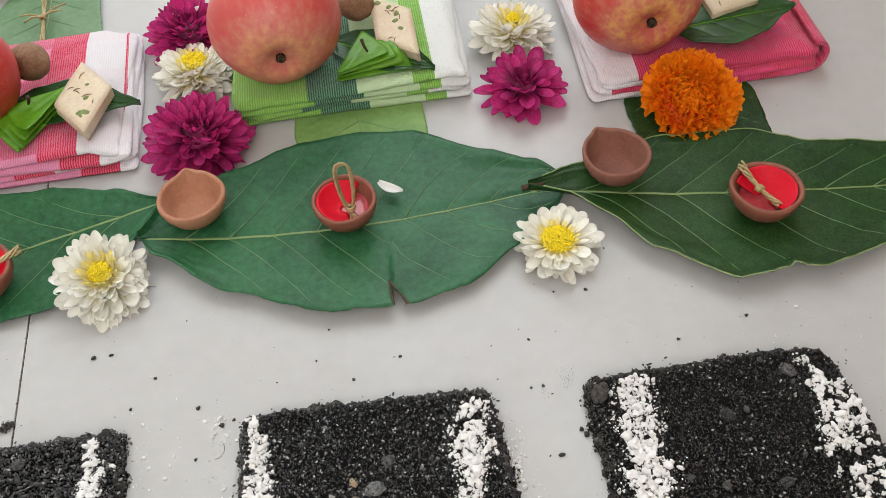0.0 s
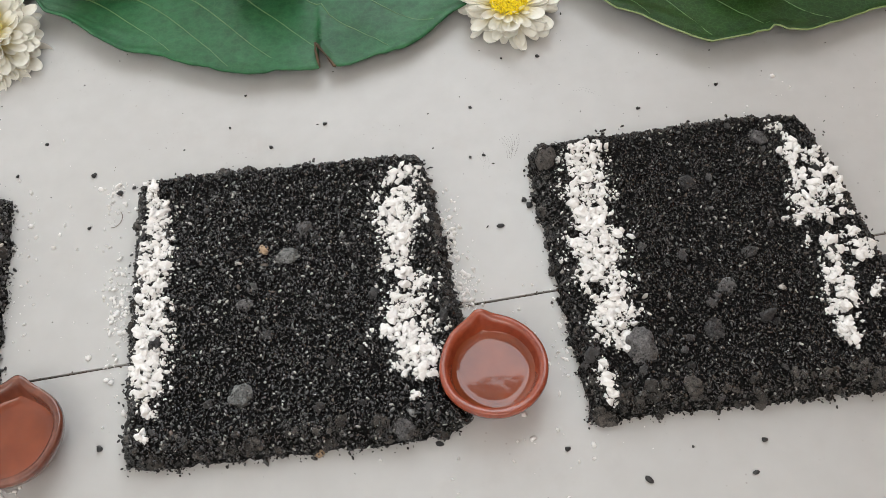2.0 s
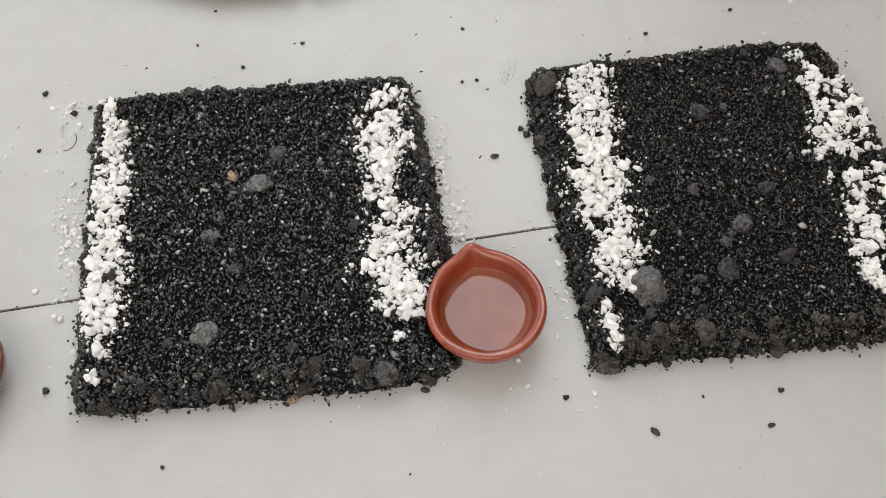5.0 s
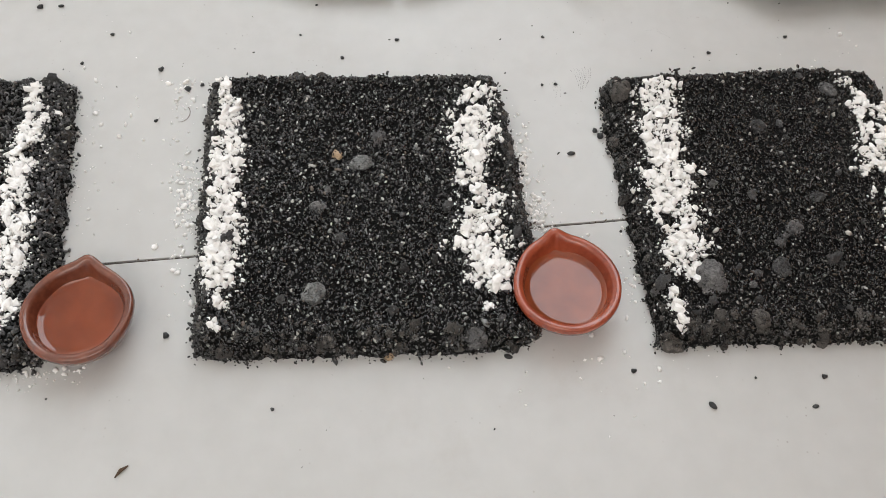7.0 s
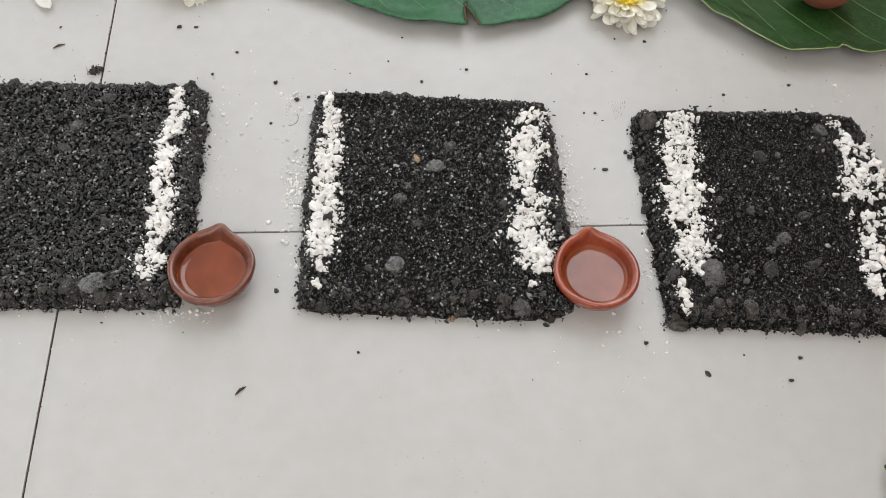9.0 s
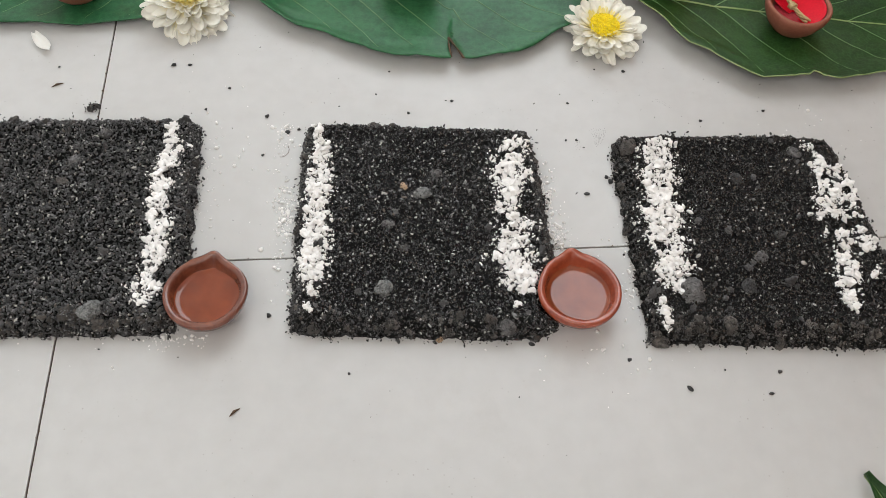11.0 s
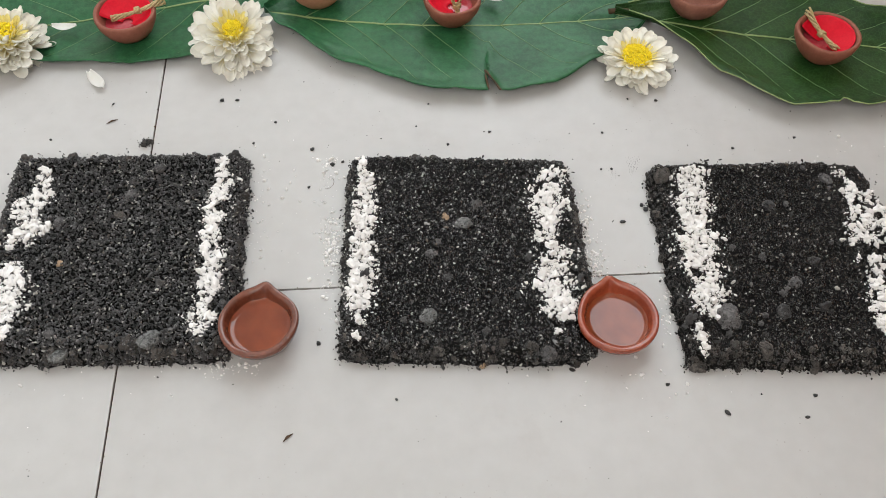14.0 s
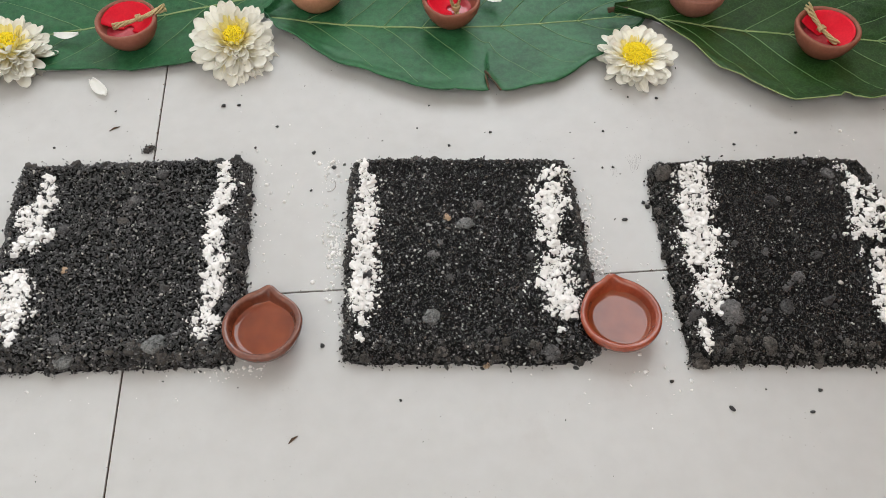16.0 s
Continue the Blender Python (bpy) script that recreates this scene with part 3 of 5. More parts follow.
CRUMB_MESHES = [mesh_of("crumb", chip_bm(20 + k), CRUMB, False) for k in range(12)]
PEBBLE_MESHES = [mesh_of("pebble", lump_bm(1.0, (1.1, 0.9, 0.7), 0.7, 40 + k, 3), PEBBLE, True) for k in range(5)]
EARTH_MESHES = [mesh_of("clod", lump_bm(1.0, (1.15, 0.95, 0.8), 0.6, 80 + k, 3), EARTH, True) for k in range(5)]
BED_H = 0.0095
LAMPS = [(0.1406, -0.0315, 0.0204), (-0.0362, -0.0272, 0.0196), (-0.2140, -0.0125, 0.0204)]


class Bed:
    """Corners run front left, front right, back right, back left, on the floor; blunt pulls each one in."""

    def __init__(self, corners, blunt, seed):
        self.c, self.blunt, self.seed = [Vector((*p, 0)) for p in corners], blunt, seed
        self.mid = sum(self.c, Vector()) / 4

    def xy(self, u, v):
        a, b, c, d = self.c
        p = (a * (1 - u) + b * u) * (1 - v) + (d * (1 - u) + c * u) * v
        cu, cv = min(max(u, 0), 1), min(max(v, 0), 1)
        for corner, r, k in zip(self.c, self.blunt, ((1 - cu) * (1 - cv), cu * (1 - cv), cu * cv, (1 - cu) * cv)):
            p += (self.mid - corner).normalized() * r * k ** 12
        e = 0.0019
        p.x += e * (wob(p.y, self.seed, 120, 1.0) + 0.9 * wob(p.y, self.seed, 330, 4.0)) * (abs(u - 0.5) * 2) ** 3
        p.y += e * (wob(p.x, self.seed, 120, 2.0) + 0.9 * wob(p.x, self.seed, 330, 5.0)) * (abs(v - 0.5) * 2) ** 3
        return p

    def uv(self, x, y):
        """Where on the bed a place on the plan lies."""
        u = v = 0.5
        a, b, c, d = self.c
        for _ in range(6):
            p = (a * (1 - u) + b * u) * (1 - v) + (d * (1 - u) + c * u) * v
            u += (x - p.x) / (b - a).length
            v += (y - p.y) / (d - a).length
        return u, v

    def height(self, u, v):
        u, v = min(max(u, 0.0), 1.0), min(max(v, 0.0), 1.0)
        w, d = (self.c[1] - self.c[0]).length, (self.c[3] - self.c[0]).length
        dx, dy = min(u, 1 - u) * w, min(v, 1 - v) * d
        kx, ky = min(dx / 0.0062, 1.0), min(dy / 0.0062, 1.0)
        prof = (1 - (1 - kx) ** 2.0) * (1 - (1 - ky) ** 2.0)
        p = self.xy(u, v)
        lumps = 0.0010 * wob(p.x, p.y, 55, self.seed + 3) + 0.0009 * wob(p.x, p.y, 120, self.seed) + 0.0008 * wob(p.x, p.y, 320, self.seed + 9)
        rim = 0.0016 * math.exp(-((dy - 0.008) / 0.005) ** 2) + 0.0008 * math.exp(-((dx - 0.006) / 0.004) ** 2)
        for lx, ly, lr in LAMPS:
            prof *= min(max((math.hypot(p.x - lx, p.y - ly) / lr - 0.93) / 0.12, 0.0), 1.0)
        return max(0.0006, (BED_H + lumps + rim) * prof ** 0.8)

    def at(self, u, v, up=0.0):
        p = self.xy(u, v)
        return Vector((p.x, p.y, self.height(u, v) + up))


def free_of_lamps(p, s):
    return all(math.hypot(p.x - lx, p.y - ly) > lr + s for lx, ly, lr in LAMPS)


def bank_place(front):
    """A place along the bed's edge: mostly the front bank, or any of the other three."""
    along = gen.random()
    if front:
        return along, abs(gen.normal(0.026, 0.022))
    ins = abs(gen.normal(0.018, 0.014))
    return ((ins, along), (1 - ins, along), (along, 1 - ins))[gen.integers(0, 3)]


def make_bed(corners, blunt, stripes, stones, label, seed, count=24000, grain=None, coarse=1.0, holes=()):
    bed = Bed(corners, blunt, seed)
    mid = bed.mid
    base = thing("grain_bed", Matrix.Translation(mid), label, "grain bed", "row of black grain beds")
    body = grid_bm(70, 70, lambda a, b: bed.at(a, b, -0.0004))
    bmesh.ops.transform(body, matrix=Matrix.Translation(-mid), verts=body.verts)
    part("bed_core", body, SOIL, base, "packed black soil")
    # grains over the top and down the banks
    pos, size = [], []
    for _ in range(count):
        u, v = gen.random(), gen.random()
        if gen.random() < 0.16:
            if gen.random() < 0.5:
                u = abs(round(gen.random()) - abs(gen.normal(0, 0.022)))
            else:
                v = abs(round(gen.random()) - abs(gen.normal(0, 0.022)))
        s = 0.00057 * coarse * math.exp(gen.normal(0.0, 0.24))
        pos.append((bed.at(u, v, s * (0.05 + 1.0 * gen.random())) - mid)[:])
        size.append(s)
    for _ in range(520):
        side, along, out = gen.integers(0, 4), gen.random(), abs(gen.normal(0, 0.014)) ** 1.15
        u, v = ((-out, along), (1 + out, along), (along, -out), (along, 1 + out))[side]
        s = 0.0003 * math.exp(gen.normal(0.1, 0.45))
        p = bed.xy(u, v)
        pos.append((p.x - mid.x, p.y - mid.y, s * 0.5))
        size.append(s)
    # clods of stuck grains along the banks, the front one most
    for k in range(150):
        u, v = bank_place(k < 84)
        s = 0.00125 * math.exp(gen.normal(0.0, 0.42))
        p = bed.xy(u, v)
        if not free_of_lamps(p, s):
            continue
        z = bed.height(u, v) - 0.25 * s
        ob = part("clod", EARTH_MESHES[k % 5], None, base)
        ob.location, ob.rotation_euler, ob.scale = Vector((p.x, p.y, max(z, s * 0.55))) - mid, (gen.random() * 6, gen.random() * 6, gen.random() * 6), (s, s, s)
        for _ in range(int(15 * (s / 0.00125) ** 2)):
            d = gen.normal(size=3)
            d /= np.linalg.norm(d)
            pos.append(tuple(np.array(ob.location) + d * s * 0.95))
            size.append(0.00045 * math.exp(gen.normal(0.0, 0.3)))
    # loose heaps that make the outline ragged
    for k in range(120):
        u, v = bank_place(k < 40)
        p = bed.xy(u, v)
        if not free_of_lamps(p, 0.001):
            continue
        z, r = bed.height(u, v), 0.0009 * math.exp(gen.normal(0.0, 0.4))
        for _ in range(14):
            pos.append((p.x - mid.x + gen.normal(0, r), p.y - mid.y + gen.normal(0, r), max(0.0003, z + r * 0.25 + gen.normal(0, r * 0.4))))
            size.append(0.00050 * math.exp(gen.normal(0.0, 0.3)))
    for k in range(46):
        u, v = gen.random(), gen.random() ** (1.8 if k % 2 else 1.0)
        s = 0.00105 * math.exp(gen.normal(0.1, 0.35))
        ob = part("pebble", PEBBLE_MESHES[k % 5], None, base)
        ob.location, ob.rotation_euler, ob.scale = bed.at(u, v, s * 0.35) - mid, (gen.random() * 6, gen.random() * 6, gen.random() * 6), (s, s, s)
    for x, y, s, material, sk in stones:
        ob = part("stone", lump_bm(s * 0.95, (1.15, 0.9, 0.62), 0.30, sk, 4), material, base, "rounded stone pressed into the grains")
        u, v = bed.uv(x, y)
        ob.location = Vector((x, y, bed.height(u, v) + s * 0.12)) - mid
        ob.rotation_euler = (0.2, 0.1, sk)
        for _ in range(int(16 * s / 0.003)):
            a, r = gen.random() * 6.283, 1.05 * gen.random() ** 0.35
            pos.append((x - mid.x + math.cos(a) * s * r, y - mid.y + math.sin(a) * s * 0.85 * r, bed.height(u, v) + s * 0.12 + s * 0.55 * math.sqrt(max(0.0, 1 - r * r)) + 0.0001))
            size.append(0.00040 * math.exp(gen.normal(0.0, 0.25)))
    tagged(part("grit", scatter_mesh("grit", pos, size, GRAINS, grain or GRAIN, 0.6, smooth=True), None, base, "loose black gritty grains"), kind="stuff")
    # white stripes of flour chips
    for k, rows in enumerate(stripes):
        white_stripe(bed, base, rows, seed + k, holes[k] if holes else -0.40)


def white_stripe(bed, base, rows, seed, hole=-0.40):
    """rows run from back to front: y, left x, right x of the stripe; None leaves a gap."""
    line = part("white_stripe", bpy.data.meshes.new("white_stripe"), None, base, "crumbly stripe of white flour chips")
    runs = [(a, b) for a, b in zip(rows, rows[1:]) if a and b]
    share = np.array([abs(a[0] - b[0]) * (a[2] - a[1] + b[2] - b[1]) / 2 + 1e-9 for a, b in runs])
    area = share.sum()
    pos, size, big = [], [], 0
    chips, fine = min(298, int(area * 1e6 * 0.27)), int(area * 1e6 * 2.1)
    for i in range(chips + fine):
        a, b = runs[gen.choice(len(runs), p=share / area)]
        t = gen.random()
        y, x0, x1 = (a[m] + (b[m] - a[m]) * t for m in range(3))
        q = gen.random()
        reach = 1.0 if i < chips or gen.random() < 0.7 else 1.7
        x = (x0 + x1) / 2 + (q - 0.5) * (x1 - x0) * reach * (0.95 + 0.55 * wob(y, seed, 130, 2.0)) + 0.0012 * wob(y, seed, 170, 7.0) + gen.normal(0, 0.0005)
        y += gen.normal(0, 0.0008)
        if wob(x, y, 260, seed) < hole or wob(x, y, 95, seed + 5) < hole:
            continue
        near = 1 - min(1.0, abs(q - 0.5) * 2)
        u, v = bed.uv(x, y)
        top = bed.at(u, v).z
        if i < chips:
            s = 0.00134 * math.exp(min(gen.normal(0.0, 0.36), 0.62))
            ob = part("crumb", CRUMB_MESHES[big % 12], None, line)
            ob.location = Vector((x, y, top + s * 0.45 + 0.0016 * near * gen.random())) - bed.mid
            ob.rotation_euler, ob.scale = (gen.normal(0, 0.45), gen.normal(0, 0.45), gen.random() * 6.3), (s, s, s)
            big += 1
        else:
            s = 0.00052 * math.exp(gen.normal(0.0, 0.42))
            pos.append((Vector((x, y, top + s * 0.4 + 0.0007 * near * gen.random())) - bed.mid)[:])
            size.append(s)
    line.data = scatter_mesh("white_stripe", pos, size, FLAKES, CRUMB_FINE, 0.6, True)
    line["kind"] = "stuff"


BED_LABEL = "square bed of dusty black grains with two white flour stripes"
make_bed([(0.0018, -0.0440), (0.1335, -0.0525), (0.1312, 0.0765), (0.0062, 0.0845)], (0.001, 0.008, 0.003, 0.004),
                   [[(0.078, 0.012, 0.015), (0.068, 0.013, 0.0205), (0.051, 0.012, 0.020), (0.036, 0.009, 0.021), (0.022, 0.007, 0.018), (0.010, 0.008, 0.020), (-0.006, 0.006, 0.019), (-0.019, 0.008, 0.017), (-0.028, 0.012, 0.016), None, (-0.034, 0.009, 0.013), (-0.038, 0.009, 0.013)],
                    [(0.066, 0.114, 0.124), (0.060, 0.112, 0.125), (0.047, 0.106, 0.124), (0.034, 0.108, 0.121), (0.022, 0.106, 0.115), (0.012, 0.108, 0.121), (-0.013, 0.101, 0.121), (-0.025, 0.106, 0.120), (-0.030, 0.112, 0.119), None, (-0.035, 0.109, 0.113), (-0.038, 0.109, 0.112)]],
                   [(0.047, -0.0255, 0.0046, GREY_STONE, 1), (0.059, 0.0365, 0.0023, TAN_STONE, 2), (0.0685, 0.0315, 0.0043, GREY_STONE, 3), (0.076, 0.044, 0.0030, PEBBLE, 4), (0.104, -0.0475, 0.0042, PEBBLE, 5), (0.050, 0.012, 0.0028, PEBBLE, 6), (0.058, -0.002, 0.0024, PEBBLE, 16), (0.0725, -0.0485, 0.0020, TAN_STONE, 17)],
                   "black grain bed with two white flour stripes and a grey stone", 3.0, holes=(-0.42, -0.32))
make_bed([(-0.1765, -0.0385), (-0.0485, -0.0425), (-0.0485, 0.0885), (-0.180, 0.0898)], (0.001, 0.003, 0.003, 0.008),
                    [[(0.077, -0.162, -0.158), (0.060, -0.161, -0.153), (0.054, -0.171, -0.155), (0.044, -0.170, -0.158), (0.037, -0.162, -0.150), (0.030, -0.170, -0.160), (0.024, -0.170, -0.159), None, (0.015, -0.170, -0.158), (-0.002, -0.173, -0.155), (-0.014, -0.172, -0.157), (-0.024, -0.168, -0.158), None, (-0.027, -0.161, -0.157), (-0.030, -0.161, -0.157)],
                     [(0.080, -0.063, -0.059), (0.064, -0.067, -0.056), (0.043, -0.069, -0.058), (0.031, -0.069, -0.062), (0.016, -0.070, -0.059), (0.002, -0.068, -0.058), (-0.014, -0.068, -0.057), (-0.025, -0.071, -0.060), (-0.031, -0.067, -0.063)]],
                    [(-0.088, -0.0335, 0.0052, GREY_STONE, 7), (-0.132, -0.0375, 0.0048, GREY_STONE, 10), (-0.137, -0.028, 0.0030, PEBBLE, 18), (-0.140, 0.014, 0.0020, TAN_STONE, 8), (-0.115, 0.045, 0.0028, EARTH, 9), (-0.111, 0.058, 0.0032, PEBBLE, 4), (-0.097, 0.075, 0.0028, PEBBLE, 19), (-0.145, 0.040, 0.0028, PEBBLE, 20)],
                    "black grain bed with two white flour stripes, one broken", 5.0, 24000, GRAIN_DUSTY)
make_bed([(0.1735, -0.0545), (0.307, -0.0635), (0.2995, 0.0690), (0.1740, 0.0715)], (0.0, 0.003, 0.011, 0.004),
                     [[(0.064, 0.192, 0.206), (0.048, 0.187, 0.203), (0.036, 0.186, 0.202), (0.025, 0.186, 0.198), (0.017, 0.182, 0.203), (0.003, 0.181, 0.198), (-0.018, 0.184, 0.197), (-0.028, 0.182, 0.193), (-0.032, 0.188, 0.193), None, (-0.035, 0.177, 0.183), (-0.044, 0.178, 0.183), (-0.053, 0.180, 0.183)],
                      [(0.060, 0.277, 0.284), (0.052, 0.284, 0.288), (0.045, 0.282, 0.288), (0.029, 0.279, 0.291), (0.010, 0.274, 0.287), (-0.003, 0.276, 0.285), (-0.014, 0.276, 0.282), (-0.028, 0.271, 0.284), (-0.045, 0.270, 0.276)],
                      [(0.044, 0.290, 0.296), (0.029, 0.292, 0.299), (0.012, 0.291, 0.297), (-0.005, 0.291, 0.299), (-0.020, 0.287, 0.297), (-0.030, 0.284, 0.290)]],
                     [(0.197, -0.032, 0.0066, PEBBLE, 11), (0.236, 0.036, 0.0034, PEBBLE, 12), (0.237, -0.013, 0.0036, PEBBLE, 13), (0.226, -0.030, 0.0040, PEBBLE, 14), (0.273, 0.054, 0.0038, PEBBLE, 21), (0.250, 0.000, 0.0028, PEBBLE, 22), (0.181, 0.059, 0.0048, EARTH, 23), (0.211, -0.051, 0.0036, EARTH, 24), (0.1785, -0.0545, 0.0042, EARTH, 25)],
                     "black grain bed with flour stripes and a dark round stone", 8.0, 26000, GRAIN_FINE, 0.92, (-0.42, -0.24, -0.10))
make_bed([(-0.358, -0.030), (-0.226, -0.036), (-0.229, 0.090), (-0.36, 0.092)], (0.002, 0.008, 0.004, 0.004),
                   [[(0.080, -0.348, -0.336), (-0.025, -0.352, -0.340)], [(0.080, -0.250, -0.238), (-0.025, -0.252, -0.240)]], [], BED_LABEL, 13.0, 14000, GRAIN_DUSTY)


# ---- clay oil lamps and cups ----
def bowl_bm(R, H, wall, spout, lift, bumpy=0.02, seed=0):
    """A thrown bowl: foot, rounded belly, thick lip, hollow inside, with a pinched spout at +y."""
    prof = [(0.0, 0.0), (0.46, 0.0), (0.60, 0.05), (0.80, 0.30), (0.95, 0.62), (1.0, 0.86), (0.985, 0.97), (0.94, 1.0), (1 - wall, 0.96), (1 - wall * 1.25, 0.82), (0.74, 0.55), (0.63, 0.30), (0.54, 0.22), (0.0, 0.19)]
    fine = []
    for k in range(len(prof) - 1):
        for s in (0, 0.5):
            fine.append((prof[k][0] + (prof[k + 1][0] - prof[k][0]) * s, prof[k][1] + (prof[k + 1][1] - prof[k][1]) * s))
    fine.append(prof[-1])
    prof = fine
    n = 96

    def fn(a, b):
        r, z = prof[min(round(b * (len(prof) - 1)), len(prof) - 1)]
        ang = 2 * math.pi * a
        d = math.atan2(math.sin(ang - math.pi / 2), math.cos(ang - math.pi / 2))
        k = math.exp(-(d / 0.19) ** 2) + 0.22 * math.exp(-(d / 0.5) ** 2)
        up = max(0.0, z - 0.45) / 0.55
        w = 1 + bumpy * wob(math.cos(ang), math.sin(ang), 1.3, seed) * (0.4 + z) + spout * k * up * min(1, r * 1.4)
        if b > 0.60 and z > 0.25:
            w += 0.75 * spout * math.exp(-(d / 0.10) ** 2) * (z - 0.25)
        return Vector((math.cos(ang) * r * R * w, math.sin(ang) * r * R * w, z * H + lift * k * up + 0.0006 * wob(math.cos(ang), math.sin(ang), 1.1, seed + 5) * up))

    bm = grid_bm(n, len(prof) - 1, fn, True)
    bmesh.ops.remove_doubles(bm, verts=bm.verts, dist=1e-5)
    return bm


def lip(a, spout):
    d = math.atan2(math.sin(6.28318531 * a - math.pi / 2), math.cos(6.28318531 * a - math.pi / 2))
    return 1 + spout * (math.exp(-(d / 0.24) ** 2) + 0.35 * math.exp(-(d / 0.5) ** 2))


def disc_bm(r, z, seed=0, spout=0.0):
    bm = grid_bm(64, 18, lambda a, b: Vector((math.cos(6.28318531 * a) * r * b * lip(a, spout), math.sin(6.28318531 * a) * r * b * lip(a, spout), z + 0.0012 * (max(0, b - 0.78) / 0.22) ** 2.2)), True)
    bmesh.ops.remove_doubles(bm, verts=bm.verts, dist=1e-6)
    bmesh.ops.recalc_face_normals(bm, faces=bm.faces)
    if bm.faces[0].normal.z < 0:
        bmesh.ops.reverse_faces(bm, faces=bm.faces)
    return bm


def oil_lamp(x, y, turn, clay, label, seed, R=0.0198, H=0.0152):
    ob = thing("oil_lamp", pose(x, y, 0.0, 0, 0, turn), label, "clay lamp", "clay lamps between the beds")
    part("bowl", bowl_bm(R, H, 0.16, 0.115, 0.0014, 0.03, seed), clay, ob)
    part("oil", disc_bm(R * 0.785, H * 0.60, 0, 0.05), OIL, ob, "still amber oil filling the bowl")
    return ob


oil_lamp(0.1406, -0.0315, 4, CLAY_OILED, "glossy red-brown clay oil lamp with a pinched spout, filled with oil", 1.0, 0.0204)
oil_lamp(-0.0362, -0.0272, -8, CLAY_DARK, "dark brown clay oil lamp with a pinched spout, filled with oil", 2.0, 0.0196)
oil_lamp(-0.2140, -0.0125, 2, CLAY_DARK, "brown clay oil lamp filled with oil beside a grain bed", 3.0, 0.0204)


def clay_cup(x, y, z, turn, clay, label, seed, R=0.0192, spout=0.10, lean=(0, 0)):
    ob = thing("clay_cup", pose(x, y, z, lean[0], lean[1], turn), label, "clay cup", "small clay cups on the leaves")
    part("bowl", bowl_bm(R, 0.0180, 0.13, spout, 0.0012 if spout else 0.0, 0.04, seed), clay, ob)
    return ob


def red_filling(cup, turn, R=0.0192):
    part("red_water", disc_bm(R * 0.70, 0.0078), RED_WATER, cup, "pinkish red water")

    def petal(a, b):
        ang = radians(turn) + (a - 0.5) * 3.9
        r = R * (0.16 + 0.70 * b) * (1 + 0.05 * wob(a, b, 3, 2))
        z = 0.0084 + 0.0088 * b ** 1.5 * (0.7 + 0.3 * math.cos((a - 0.5) * 3.14))
        return Vector((math.cos(ang) * r, math.sin(ang) * r, z))

    ob = part("red_petal", grid_bm(18, 10, petal), RED_PETAL, cup, "bright red petal lining the bowl")
    m = ob.modifiers.new("thickness", "SOLIDIFY")
    m.thickness = 0.0004


clay_cup(-0.0140, 0.2200, 0.0065, 8, CLAY_DRY, "empty pale terracotta cup with a pinched spout on a green leaf", 4.0, 0.0195)
clay_cup(0.2282, 0.1970, 0.0108, 18, CLAY_DUSK, "empty brown terracotta cup on a green leaf", 5.0, 0.0195)
cup_a = clay_cup(0.0722, 0.1990, 0.0065, 0, CLAY_RED, "small red clay cup holding red water, petal and straw", 6.0, 0.0185, 0.0)
red_filling(cup_a, 165, 0.0185)
cup_b = clay_cup(0.3008, 0.1562, 0.0085, 0, CLAY_RED, "small red clay cup with a red petal and a straw knot", 7.0, 0.0196, 0.0)
red_filling(cup_b, 35, 0.0190)
cup_c = clay_cup(-0.1308, 0.1930, 0.0050, 0, CLAY_RED, "small red clay cup with red petals and a knotted straw", 8.0, 0.0192, 0.0)
red_filling(cup_c, 70, 0.0192)


def straw_loop(x, y, z, turn, label, tall=0.026, flop=0.0):
    """Dry grass bent to a loop with a wrapped knot at its foot."""
    ob = thing("straw_knot", pose(x, y, z, 0, 0, turn), label, "straw knot", "straw knots in the cups")
    for k in range(4):
        o = (k - 1.5) * 0.0007
        pts = []
        for i in range(15):
            a = i / 14
            side = -1 if a < 0.5 else 1
            h = math.sin(math.pi * a)
            pts.append((side * 0.0066 * math.sin(math.pi * a) ** 0.6 * abs(math.cos(math.pi * a)) ** 0.6 + o * 0.7, o + flop * h, tall * h * (1 - 0.04 * k) + 0.0005))
        part("strand", tube_bm(pts, 0.00075, 5, flat=0.6), STRAW, ob)
    for k in range(3):
        pts = [(0.0022 * math.cos(a), 0.0020 * math.sin(a), 0.0022 + 0.0009 * k + 0.0002 * a) for a in (6.2832 * i / 10 for i in range(11))]
        part("binding", tube_bm(pts, 0.0008, 5), STRAW, ob)
    for k in range(3):
        pts = [(0.0008 * k - 0.0008, -0.0005, 0.002), (0.001 * k - 0.001, -0.003, 0.0012), (0.0022 * k - 0.0022, -0.0065, 0.0006)]
        part("tail", tube_bm(pts, 0.0006, 5), STRAW, ob)
    return ob


def straw_tie(x, y, z, turn, label, length=0.03, rise=0.008):
    """A twisted straw lying over a rim with a knot in the middle and frayed ends."""
    ob = thing("straw_knot", pose(x, y, z, 0, 0, turn), label, "straw knot", "straw knots in the cups")
    for k in range(5):
        ph = k * 1.257
        pts = []
        for i in range(13):
            a = i / 12
            fray = 0.0006 + 0.0013 * abs(a - 0.45) ** 1.5 * 3
            pts.append((math.cos(ph + 9 * a) * fray, (a - 0.5) * length, 0.0008 + rise * a * a + math.sin(ph + 9 * a) * fray))
        part("strand", tube_bm(pts, 0.00065, 5), STRAW, ob)
    for k in range(3):
        pts = [(0.0019 * math.cos(a), -0.002 + 0.001 * k + 0.0002 * a, 0.0026 + 0.0017 * math.sin(a)) for a in (6.2832 * i / 10 for i in range(11))]
        part("binding", tube_bm(pts, 0.0008, 5), STRAW, ob)
    return ob


